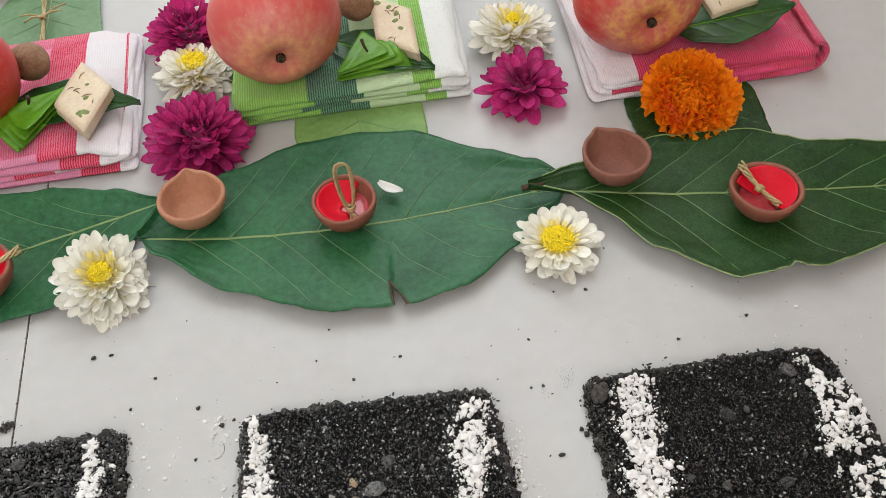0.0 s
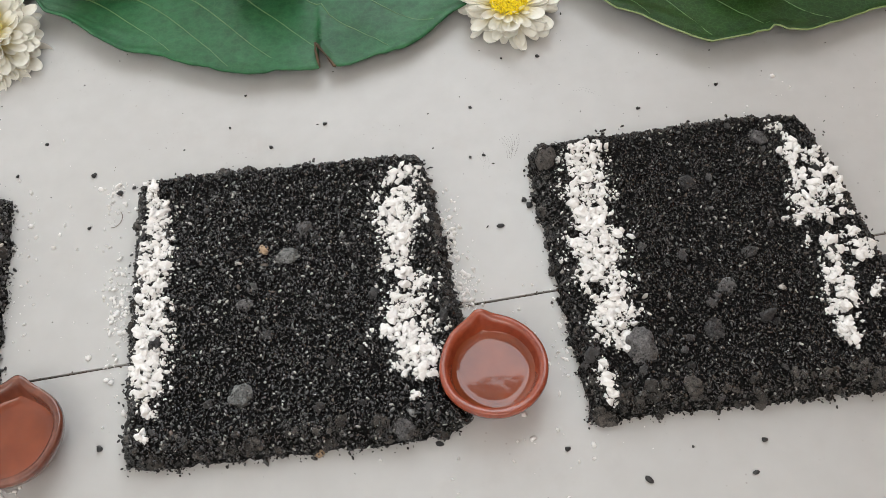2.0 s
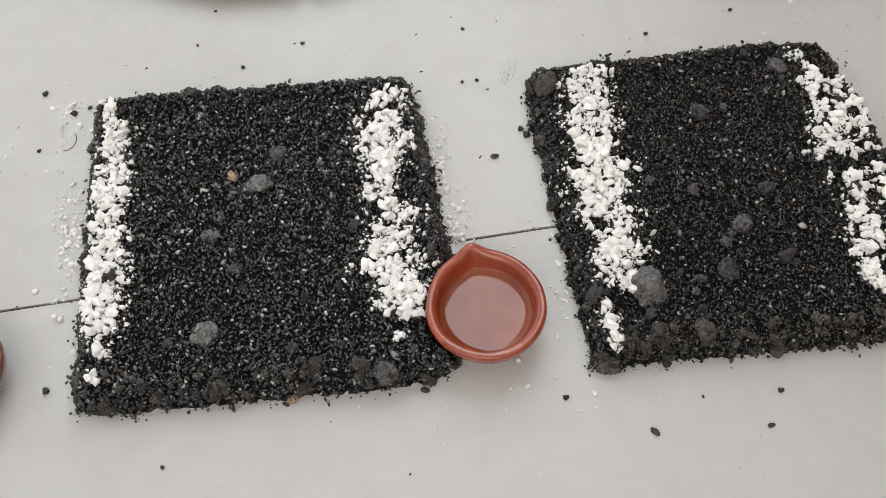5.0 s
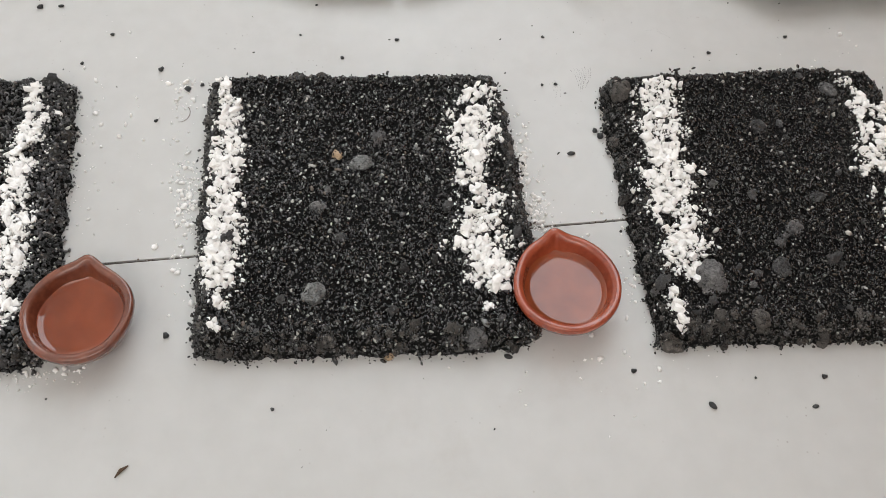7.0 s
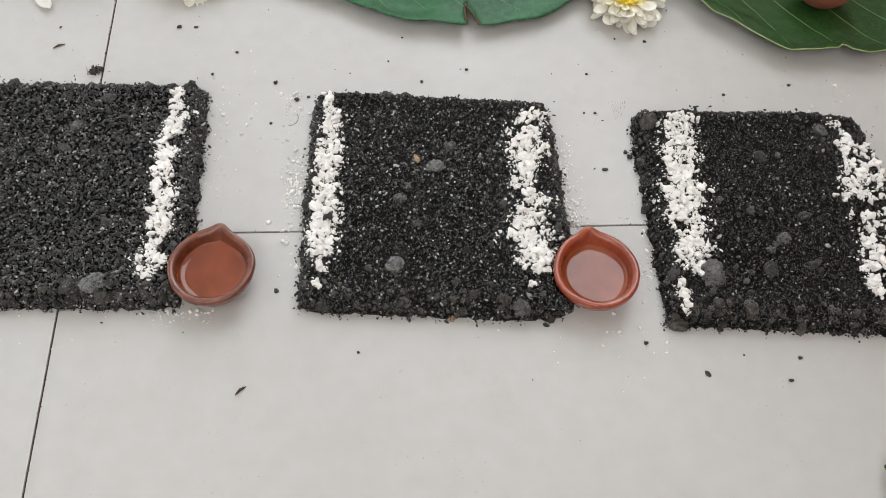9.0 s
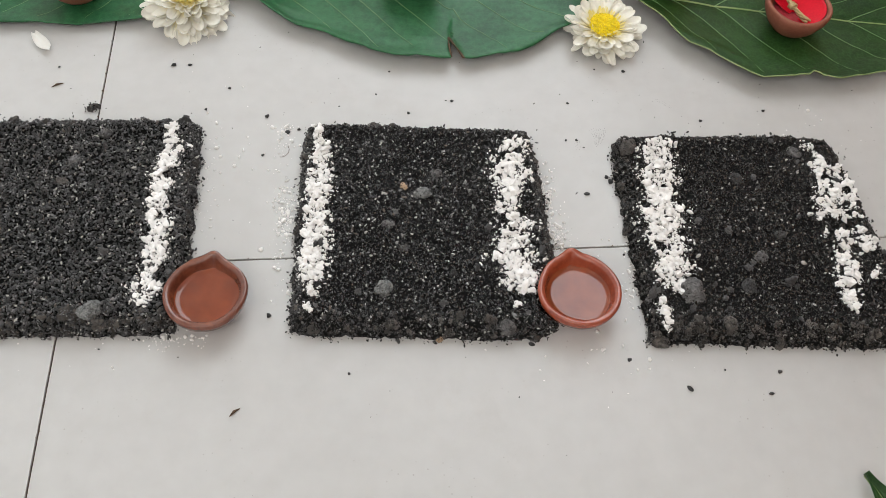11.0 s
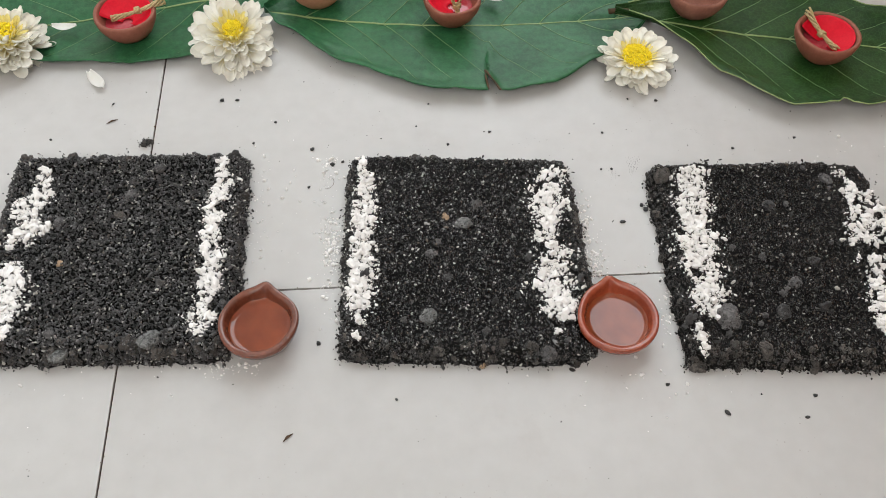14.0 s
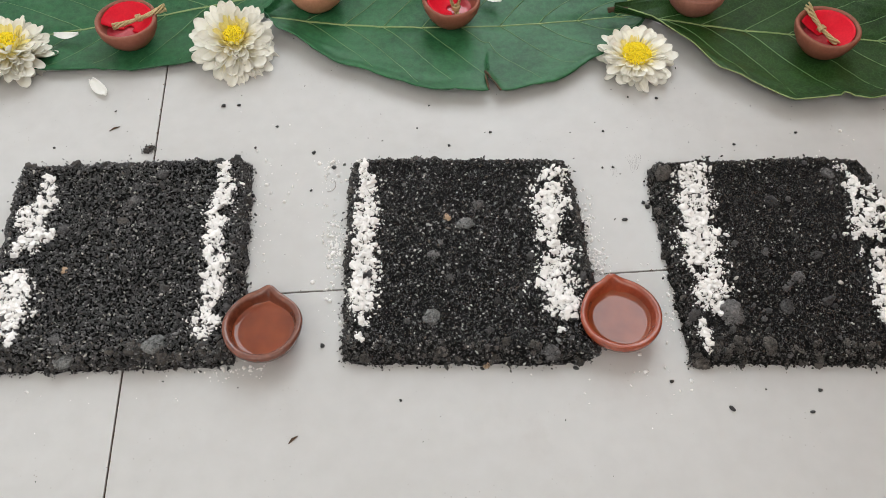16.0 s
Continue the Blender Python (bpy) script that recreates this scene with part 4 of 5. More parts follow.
straw_loop(0.0750, 0.1960, 0.0145, 10, "dry straw bent into a tied loop standing in red water", 0.034, 0.007)
straw_tie(0.2980, 0.1592, 0.0195, 28, "dry straw tied in a knot resting in a red cup", 0.030, 0.009)
straw_tie(-0.1225, 0.1940, 0.0190, -72, "dry twisted straw lying across a red cup", 0.034, 0.005)


# ---- leaves ----
def curve_at(table, s):
    """Smooth reading of a short table of (s, value)."""
    for (a, va), (b, vb) in zip(table, table[1:]):
        if s <= b:
            k = (s - a) / (b - a)
            k = k * k * (3 - 2 * k) * 0.5 + k * 0.5
            return va + (vb - va) * k
    return table[-1][1]


def big_leaf(name, base, tip, upper, lower, heights, label, blade_mat, veins=9, bend=0.0, lift=0.006, notch=None, seed=0.0, slant=0.2, category="leaf", group="", rib_mat=None, vein_mat=None, rim_mat=None, quilt=0.00045, ragged=0.0012):
    """A broad leaf along base-tip: half widths above and below the midrib, heights along it, raised wavy edges and sunken veins."""
    a, b = Vector((*base, 0)), Vector((*tip, 0))
    axis = b - a
    L = axis.length
    axis.normalize()
    side = Vector((-axis.y, axis.x, 0))
    if side.y < 0 or (abs(side.y) < 0.2 and side.x < 0):
        side = -side
    ob = thing(name, Matrix.Translation(a), label, category, group)
    face = 1 if axis.cross(side).z > 0 else -1

    def surf(s, q):
        w = curve_at(upper if q > 0 else lower, s)
        edge = w + ragged * wob(s * L, 1 if q > 0 else 2, 70, seed) * min(1, w / 0.01) + ragged * 0.5 * wob(s * L, 3 if q > 0 else 4, 230, seed)
        tear = 0.0
        if notch and q < 0:
            tear = notch[1] * max(0.0, 1 - abs(s - notch[0]) / notch[2]) ** 0.8 * (1 + 0.5 * wob(s * L, 0.0, 700, seed))
            edge -= tear
        edge = max(edge, 0.0008)
        p = axis * (s * L - 0.30 * tear * abs(q) ** 2) + side * (q * edge + bend * math.sin(math.pi * s))
        ph = (s - slant * abs(q)) * veins
        groove = math.exp(-((ph - round(ph)) / 0.16) ** 2)
        z = curve_at(heights, s) + lift * abs(q) ** 2.2 * (0.8 + 0.4 * wob(s * L, 0.3 * q, 22, seed + 2)) - quilt * groove * (1 - abs(q)) ** 0.5
        z += quilt * 0.8 * wob(p.x, p.y, 50, seed) + 0.0006 * abs(q) ** 3 * wob(s * L, q, 60, seed + 7)
        z -= 0.0012 * math.exp(-(q / 0.07) ** 2)
        return Vector((p.x, p.y, max(z, 0.0009)))

    blade = part("blade", grid_bm(150, 44, lambda i, j: surf(0.001 + 0.998 * i, face * (2 * j - 1))), blade_mat, ob)
    m = blade.modifiers.new("thickness", "SOLIDIFY")
    m.thickness, m.offset = 0.0005, -1
    up = Vector((0, 0, 0.0002))
    if notch:
        n0, n1 = notch[0] - notch[2] * 1.05, notch[0] + notch[2] * 1.3
        part("torn_edge", tube_bm([surf(n0 + (n1 - n0) * i / 40, -1.0) for i in range(41)], lambda k: 0.0003 + 0.00045 * abs(math.sin(k * 9)), 5), BROWN, ob, "brown dried edge of the tear")
    part("midrib", tube_bm([surf(0.005 + 0.985 * i / 50, 0.0) + up for i in range(51)], lambda k: 0.00075 * (1 - 0.7 * k) + 0.0002, 6, flat=0.5), rib_mat or MIDRIB, ob, "raised pale midrib")
    for k in range(1, veins):
        for sg in (-1, 1):
            s0 = k / veins
            pts = []
            for i in range(17):
                q = i / 16 * 0.93
                s = s0 + slant * q
                if s > 0.985:
                    break
                pts.append(surf(s, sg * q) + up * (1 - q))
            if len(pts) > 4:
                part("vein", tube_bm(pts, lambda t: 0.00034 * (1 - 0.75 * t) + 0.00007, 4, flat=0.5), vein_mat or VEIN, ob)
    if rim_mat:
        for sg in (-1, 1):
            part("rim", tube_bm([surf(0.03 + 0.95 * i / 90, sg) for i in range(91)], 0.00045, 5), rim_mat, ob, "thin yellowish edge")
    return ob


LARGE = "large leaves laid end to end"
big_leaf("large_leaf", (-0.048, 0.209), (0.205, 0.203), [(0, 0), (0.06, 0.026), (0.2, 0.047), (0.38, 0.069), (0.52, 0.071), (0.65, 0.066), (0.81, 0.040), (0.93, 0.022), (1, 0)],
         [(0, 0), (0.04, 0.015), (0.2, 0.0412), (0.43, 0.0618), (0.6, 0.0630), (0.72, 0.057), (0.84, 0.040), (0.94, 0.020), (1, 0)],
         [(0, 0.007), (0.2, 0.0045), (0.6, 0.004), (1, 0.003)], "large glossy deep green leaf with pale veins and a torn edge", LEAF_TOP, 10, -0.011, 0.0055, (0.568, 0.0165, 0.013), 1.0, group=LARGE)
big_leaf("large_leaf", (0.177, 0.196), (0.455, 0.153), [(0, 0.0015), (0.1, 0.017), (0.3, 0.042), (0.5, 0.045), (0.55, 0.040), (0.6, 0.034), (0.76, 0.028), (0.9, 0.014), (1, 0)],
         [(0, 0.0015), (0.08, 0.006), (0.15, 0.020), (0.235, 0.043), (0.375, 0.065), (0.475, 0.060), (0.488, 0.0555), (0.502, 0.059), (0.54, 0.059), (0.68, 0.045), (0.85, 0.022), (1, 0)],
         [(0, 0.011), (0.1, 0.009), (0.3, 0.006), (1, 0.004)], "large green leaf with a yellow-edged rim and brown stalk end", LEAF_WARM, 10, -0.005, 0.0065, None, 2.0, group=LARGE, rim_mat=MIDRIB)
big_leaf("large_leaf", (-0.034, 0.240), (-0.300, 0.186), [(0, 0), (0.11, 0.022), (0.25, 0.040), (0.38, 0.050), (0.6, 0.045), (0.85, 0.022), (1, 0)],
         [(0, 0), (0.11, 0.030), (0.26, 0.054), (0.38, 0.051), (0.5, 0.042), (0.7, 0.030), (1, 0)],
         [(0, 0.003), (0.3, 0.0025), (1, 0.003)], "large dark green leaf with pale veins under a clay cup", LEAF_TOP, 10, -0.004, 0.004, None, 3.0, group=LARGE)
stalk = thing("leaf_stalk", pose(0.1735, 0.1962, 0.0112, 0, 0, -2), "short dry brown leaf stalk on a green leaf", "leaf stalk")
part("stalk", tube_bm([(0, 0, 0), (0.006, 0.0006, 0.0008), (0.013, 0.0, 0.0006)], lambda k: 0.0019 - 0.0005 * k, 7), CALYX, stalk)

SMALL = "small leaves under the towels"
OVAL = [(0, 0.002), (0.15, 0.022), (0.4, 0.038), (0.7, 0.042), (0.9, 0.040), (1, 0.034)]
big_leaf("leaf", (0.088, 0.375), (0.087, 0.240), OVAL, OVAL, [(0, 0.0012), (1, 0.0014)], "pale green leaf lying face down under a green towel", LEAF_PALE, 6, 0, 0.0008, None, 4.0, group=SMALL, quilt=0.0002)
big_leaf("leaf", (0.300, 0.350), (0.294, 0.205), OVAL, OVAL, [(0, 0.0012), (1, 0.0014)], "dark green leaf tucked under a pink towel", LEAF_WARM, 6, 0, 0.0008, None, 5.0, group=SMALL, quilt=0.0002)
big_leaf("leaf", (-0.128, 0.515), (-0.128, 0.375), OVAL, OVAL, [(0, 0.0012), (1, 0.0014)], "grey-green leaf lying face down behind a towel", LEAF_GREY, 6, 0, 0.002, None, 6.0, group=SMALL, quilt=0.0002)
big_leaf("narrow_leaf", (0.2545, -0.1245), (0.3045, -0.2335), [(0, 0.0006), (0.1, 0.004), (0.3, 0.009), (0.7, 0.012), (1, 0.0)], [(0, 0.0006), (0.1, 0.0045), (0.3, 0.010), (0.7, 0.012), (1, 0)],
         [(0, 0.006), (0.2, 0.004), (1, 0.002)], "narrow green leaf with a curled brown tip", LEAF_WARM, 6, 0, 0.003, None, 7.0, quilt=0.0002, ragged=0.0003)
tie = straw_tie(-0.129, 0.440, 0.004, 4, "dry straw tied in a bow on a leaf", 0.060, 0.002)
for k, (dx, dy) in enumerate(((0.016, 0.012), (-0.016, 0.006), (0.014, 0.004), (-0.013, -0.003))):
    part("bow_end", tube_bm([(0, 0, 0.003), (dx * 0.5, dy * 0.4, 0.005), (dx, dy, 0.003)], 0.0007, 5), STRAW, tie)


# ---- flowers ----
def petal_mesh(name, L, W, material, cup=0.25, curl=0.15, point=0.0, split=0.0):
    """A spoon-shaped petal along +x, hollow above, its tip rounded or pointed."""
    def fn(a, b):
        a = math.sin(a * math.pi / 2)
        q = 2 * b - 1
        w = W * 0.5 * (0.32 + 0.68 * math.sin(min(1, a * 1.35) * math.pi / 2)) * (max(0.0, 1 - a ** (6 - 3 * point)) ** (0.5 + 0.3 * point) if a < 1 else 0.0)
        x = L * a - split * L * 0.12 * math.exp(-(q / 0.3) ** 2) * a ** 4
        return Vector((x, q * w, cup * W * (q * q) * math.sin(math.pi * min(1, a + 0.15) * 0.8) + curl * L * a * a + 0.0002))
    bm = grid_bm(8, 4, fn)
    bmesh.ops.remove_doubles(bm, verts=bm.verts, dist=1e-6)
    me = mesh_of(name, bm, material, True)
    return me


PETALS = {}
for key, material, width, point in (("white", PETAL_WHITE, 0.42, 0.0), ("ivory", PETAL_WHITE, 0.36, 0.16), ("cream", PETAL_CREAM, 0.32, 0.1), ("purple", PETAL_PURPLE, 0.37, 0.35), ("magenta", PETAL_PURPLE, 0.50, 0.5), ("wine", PETAL_WINE, 0.40, 0.3)):
    PETALS[key] = [petal_mesh("petal", 1.0, width + 0.05 * k, material, 0.28, 0.08 + 0.08 * k, point, 0.5) for k in range(3)]


def flower(x, y, z, R, turn, tilt, rings, label, disc, category="flower", group="", name="chrysanthemum", squash=1.0):
    """rings: (kind, petals, length, root radius, root height, pitch); pitch in degrees above level."""
    ob = thing(name, pose(x, y, z, tilt[0], tilt[1], turn), label, category, group)
    for kind, n, L, root, up, pitch in rings:
        off = rnd.random() * 6
        for k in range(n):
            ang = off + 2 * math.pi * k / n + rnd.gauss(0, 1.3 / n)
            s = L * R * rnd.uniform(0.72, 1.12)
            p = part("petal", PETALS[kind][rnd.randrange(3)], None, ob)
            p.matrix_local = (Matrix.Translation((math.cos(ang) * root * R, math.sin(ang) * root * R, up * R)) @ Matrix.Rotation(ang, 4, "Z")
                              @ Matrix.Rotation(-radians(pitch + rnd.gauss(0, 11)), 4, "Y") @ Matrix.Rotation(rnd.gauss(0, 0.40), 4, "X") @ Matrix.Diagonal((s, s * rnd.uniform(0.9, 1.15), s, 1)))
    if disc:
        material, r, up, n, size = disc
        pos = []
        for k in range(n):
            t = (k + 0.5) / n
            rad, ang = r * R * math.sqrt(t), k * 2.39996
            pos.append((math.cos(ang) * rad, math.sin(ang) * rad, up * R + 0.16 * R * (1 - t * 0.8) + rnd.gauss(0, 0.0004)))
        tagged(part("disc", scatter_mesh("disc", pos, [size * R * (0.8 + 0.4 * rnd.random()) for _ in pos], templates(4, (0.8, 0.8, 1.2), 0.3), material, 0.25), None, ob, "tight centre of tiny florets"), kind="stuff")
    core = bmesh.new()
    bmesh.ops.create_icosphere(core, subdivisions=2, radius=1.0, matrix=Matrix.Translation((0, 0, 0.17 * R)) @ Matrix.Diagonal((0.5 * R, 0.5 * R, 0.17 * R, 1)))
    part("receptacle", core, PETAL_WINE if rings[0][0] in ("purple", "magenta") else PETAL_CREAM, ob)
    return ob


WHITE_RINGS = [("white", 19, 0.70, 0.31, 0.15, -8), ("white", 20, 0.69, 0.31, 0.20, 0), ("white", 20, 0.64, 0.31, 0.25, 6), ("white", 19, 0.55, 0.32, 0.29, 13), ("white", 18, 0.42, 0.33, 0.32, 22), ("cream", 26, 0.25, 0.31, 0.36, 38)]
DOUBLE_RINGS = [("ivory", 24, 0.70, 0.32, 0.14, -12), ("ivory", 28, 0.70, 0.32, 0.21, -4), ("ivory", 30, 0.66, 0.32, 0.28, 4), ("ivory", 30, 0.60, 0.31, 0.34, 12), ("ivory", 28, 0.54, 0.28, 0.39, 21), ("ivory", 24, 0.46, 0.25, 0.43, 32), ("cream", 22, 0.36, 0.21, 0.46, 44), ("cream", 18, 0.28, 0.16, 0.48, 56)]
GW, GP = "white chrysanthemum heads", "magenta chrysanthemum heads"
flower(0.1845, 0.1565, 0.001, 0.0248, 10, (4, 0), WHITE_RINGS, "ivory white chrysanthemum head with a golden yellow centre", (FLORET, 0.37, 0.36, 300, 0.029), group=GW)
flower(-0.0655, 0.1835, 0.003, 0.0266, 50, (14, -9), DOUBLE_RINGS, "full ivory chrysanthemum head with ragged petals, yellow inside", (FLORET, 0.24, 0.56, 120, 0.030), group=GW)
flower(-0.205, 0.181, 0.002, 0.0272, 80, (8, 4), DOUBLE_RINGS, "white chrysanthemum head with a yellow centre by a leaf", (FLORET, 0.26, 0.56, 140, 0.030), group=GW)
flower(-0.016, 0.345, 0.002, 0.0275, 130, (6, 0), DOUBLE_RINGS, "ivory chrysanthemum head with yellow centre among magenta ones", (FLORET, 0.30, 0.62, 190, 0.028), group=GW)
flower(0.198, 0.338, 0.002, 0.0285, 170, (6, -4), DOUBLE_RINGS, "ivory chrysanthemum head behind a magenta one", (FLORET, 0.15, 0.62, 80, 0.028), group=GW)
flower(-0.170, 0.500, 0.001, 0.0270, 20, (0, 0), DOUBLE_RINGS, "ivory chrysanthemum head beside a grey-green leaf", (FLORET, 0.15, 0.62, 80, 0.028), group=GW)

ragged = bpy.data.objects["chrysanthemum.001"]
for k in range(9):
    ang, s = radians(-112 - 50 + 9 * k), 0.0142 * rnd.uniform(0.75, 1.2)
    p = part("petal", PETALS["ivory"][k % 3], None, ragged)
    p.matrix_local = (Matrix.Translation((math.cos(ang) * 0.0155, math.sin(ang) * 0.0155, 0.0060)) @ Matrix.Rotation(ang + rnd.gauss(0, 0.15), 4, "Z")
                      @ Matrix.Rotation(radians(14 + rnd.gauss(0, 5)), 4, "Y") @ Matrix.Diagonal((s, s * 1.05, s, 1)))

PURPLE_RINGS = [("purple", 24, 0.60, 0.42, 0.14, -18), ("purple", 30, 0.60, 0.41, 0.28, -4), ("purple", 32, 0.56, 0.38, 0.42, 8), ("purple", 32, 0.50, 0.34, 0.54, 18), ("purple", 30, 0.44, 0.28, 0.64, 30), ("purple", 24, 0.34, 0.22, 0.70, 44), ("purple", 18, 0.26, 0.14, 0.74, 58), ("wine", 12, 0.20, 0.07, 0.74, 74)]
OPEN_RINGS = [("magenta", 17, 0.68, 0.34, 0.20, -10), ("magenta", 17, 0.67, 0.33, 0.29, 2), ("magenta", 16, 0.60, 0.30, 0.37, 13), ("magenta", 14, 0.48, 0.24, 0.44, 28), ("wine", 12, 0.32, 0.14, 0.46, 50), ("wine", 9, 0.24, 0.06, 0.46, 74)]
flower(-0.013, 0.279, 0.001, 0.0335, 15, (10, 0), PURPLE_RINGS, "full magenta chrysanthemum head with dense curved petals", None, group=GP)
flower(-0.020, 0.385, 0.001, 0.0310, 60, (4, 0), PURPLE_RINGS, "magenta chrysanthemum head partly behind an ivory one", None, group=GP)
flower(0.194, 0.284, 0.001, 0.0290, 5, (6, 0), OPEN_RINGS, "open magenta chrysanthemum head with pointed petals", None, group=GP)


def marigold(x, y, z, R, label):
    ob = thing("marigold", pose(x, y, z, 26, 0, 0), label, "flower")
    meshes = []
    for k in range(6):
        def fn(a, b, k=k):
            q = 2 * b - 1
            w = 0.86 * (0.22 + 0.78 * a ** 0.7)
            fold = 0.22 * a ** 1.5 * math.sin(q * 6.3 + 1.1 * k) + 0.07 * a ** 2 * math.sin(q * 15 + 2 * k)
            return Vector((a * (1 - 0.16 * q * q) + 0.07 * a * math.cos(q * 10 + k), q * w * (1 - 0.16 * abs(math.sin(q * 6.3))), fold + 0.30 * a * a))
        meshes.append(mesh_of("petal", grid_bm(6, 18, fn), PETAL_ORANGE, True))
    n = 165
    for k in range(n):
        t = (k + 0.5) / n
        rr, ang = R * 0.80 * t ** 0.62, k * 2.39996
        pitch = 82 - 78 * t ** 1.5 + rnd.gauss(0, 7)
        s = R * (0.24 + 0.10 * t) * rnd.uniform(0.88, 1.12)
        p = part("petal", meshes[rnd.randrange(6)], None, ob)
        p.matrix_local = (Matrix.Translation((math.cos(ang) * rr, math.sin(ang) * rr, R * (0.20 + 0.26 * math.sqrt(max(0.0, 1 - (t ** 0.62) ** 2))))) @ Matrix.Rotation(ang, 4, "Z")
                          @ Matrix.Rotation(-radians(pitch), 4, "Y") @ Matrix.Rotation(rnd.gauss(0, 0.4), 4, "X") @ Matrix.Diagonal((s, s, s, 1)))
    core = bmesh.new()
    bmesh.ops.create_icosphere(core, subdivisions=3, radius=1.0, matrix=Matrix.Translation((0, 0, 0.22 * R)) @ Matrix.Diagonal((0.80 * R, 0.80 * R, 0.26 * R, 1)))
    part("flower_heart", core, PETAL_ORANGE, ob)


marigold(0.2885, 0.2440, 0.012, 0.0275, "bright orange marigold head with tightly ruffled petals")

LOOSE = mesh_of("loose_petal", grid_bm(10, 6, lambda a, b: Vector(((a - 0.5) * 0.017, (2 * b - 1) * 0.0034 * math.sin(math.pi * min(0.97, a * 0.9 + 0.07)) ** 0.7, 0.0006 + 0.0014 * (2 * b - 1) ** 2 + 0.0020 * (a - 0.5) ** 2 * 4))), PETAL_LOOSE)
for x, y, z, turn, s in ((0.099, 0.214, 0.0085, -38, 0.95), (-0.147, 0.154, 0.0, -52, 1.05), (-0.172, 0.196, 0.0065, -2, 0.9), (-0.018, 0.392, 0.024, 8, 1.1), (-0.075, 0.478, 0.0, 20, 1.2)):
    ob = tagged(new("loose_petal", LOOSE), "single fallen ivory chrysanthemum petal", "petal", "fallen petals")
    ob.matrix_world = pose(x, y, z, 0, 0, turn) @ Matrix.Diagonal((s, s, s, 1))
    m = ob.modifiers.new("thickness", "SOLIDIFY")
    m.thickness = 0.0003


# ---- folded towels and what lies on them ----
def towel(x, y, turn, W, D, layers, material, label, seed, fold_right=False):
    """A towel folded into a stack: each layer a soft slab with a rounded, wavy rim."""
    ob = thing("folded_towel", pose(x, y, 0.0012, 0, 0, turn), label, "towel", "folded towels")
    z = 0.0
    for k in range(layers):
        th = 0.0046
        ins = 0.0025 * k / layers
        ox, oy = 0.0045 * wob(k, seed, 1.7), 0.0040 * wob(seed, k, 1.9) + 0.0016 * (k % 2)
        hw, hd = W / 2 - ins - 0.004 * abs(wob(k, seed, 2.3, 4)), D / 2 - ins

        def fn(a, b, z=z, th=th, ox=ox, oy=oy, hw=hw, hd=hd, k=k):
            ang = 2 * math.pi * a
            c, s = math.cos(ang), math.sin(ang)
            pw = 0.075
            px, py = math.copysign(abs(c) ** pw, c), math.copysign(abs(s) ** pw, s)
            t = b * 2 - 1
            if abs(t) > 0.5:
                r = max(0.0, 1 - (abs(t) - 0.5) * 2)
                rr, zz = r, math.copysign(0.5, t)
            else:
                rr, zz = 1.0, t
            X, Y = px * hw * rr, py * hd * rr
            bulge = 0.0016 * math.cos(zz * math.pi) if rr == 1.0 else 0.0
            X += math.copysign(bulge, px) + 0.0075 * wob(Y, k * 0.57 + 7, 30, seed) * rr ** 4
            Y += math.copysign(bulge, py) + 0.0075 * wob(X, k * 0.53, 30, seed) * rr ** 4
            ripple = 0.0034 * wob(X, k * 0.05, 38, seed) + 0.0020 * wob(X, Y, 60, seed + k) - 0.0016 * (k / layers) * rr ** 8
            return Vector((X + ox, Y + oy, z + th * (0.5 + zz) + ripple * (0.5 + rr * 0.5) * (0 if z == 0 and zz < 0 else 1)))

        bm = grid_bm(200, 28, fn, True)
        bmesh.ops.remove_doubles(bm, verts=bm.verts, dist=1e-6)
        slip = (0.022, -0.017, 0.012, 0.0)[k] * (1 if seed != 2.0 else 0.3)
        bmesh.ops.translate(bm, verts=bm.verts, vec=(-slip, 0, 0))
        part("fold", bm, material, ob).location = (slip, 0, 0)
        z += th * 0.98
    if fold_right:
        pts = lambda a, b: Vector((W / 2 - 0.004 + 0.0085 * math.sin(math.pi * a), (b - 0.5) * D * 0.96 + 0.001 * wob(a, b, 5, seed), 0.0105 - 0.0098 * math.cos(math.pi * a)))
        f = part("fold", grid_bm(16, 30, pts), material, ob)
        m = f.modifiers.new("thickness", "SOLIDIFY")
        m.thickness = 0.003
    return ob, z + 0.0012


towel(-0.141, 0.334, 1, 0.172, 0.124, 4, TOWEL_RED, "folded red, pink and white checked terry towel", 1.0)
towel(0.088, 0.362, -1, 0.150, 0.138, 4, TOWEL_GREEN, "folded green and white checked terry towel with jade stripe", 2.0)
towel(0.311, 0.330, -1, 0.146, 0.128, 4, TOWEL_PINK, "folded pink and red terry towel with white border", 3.0, True)
TT = 0.0195


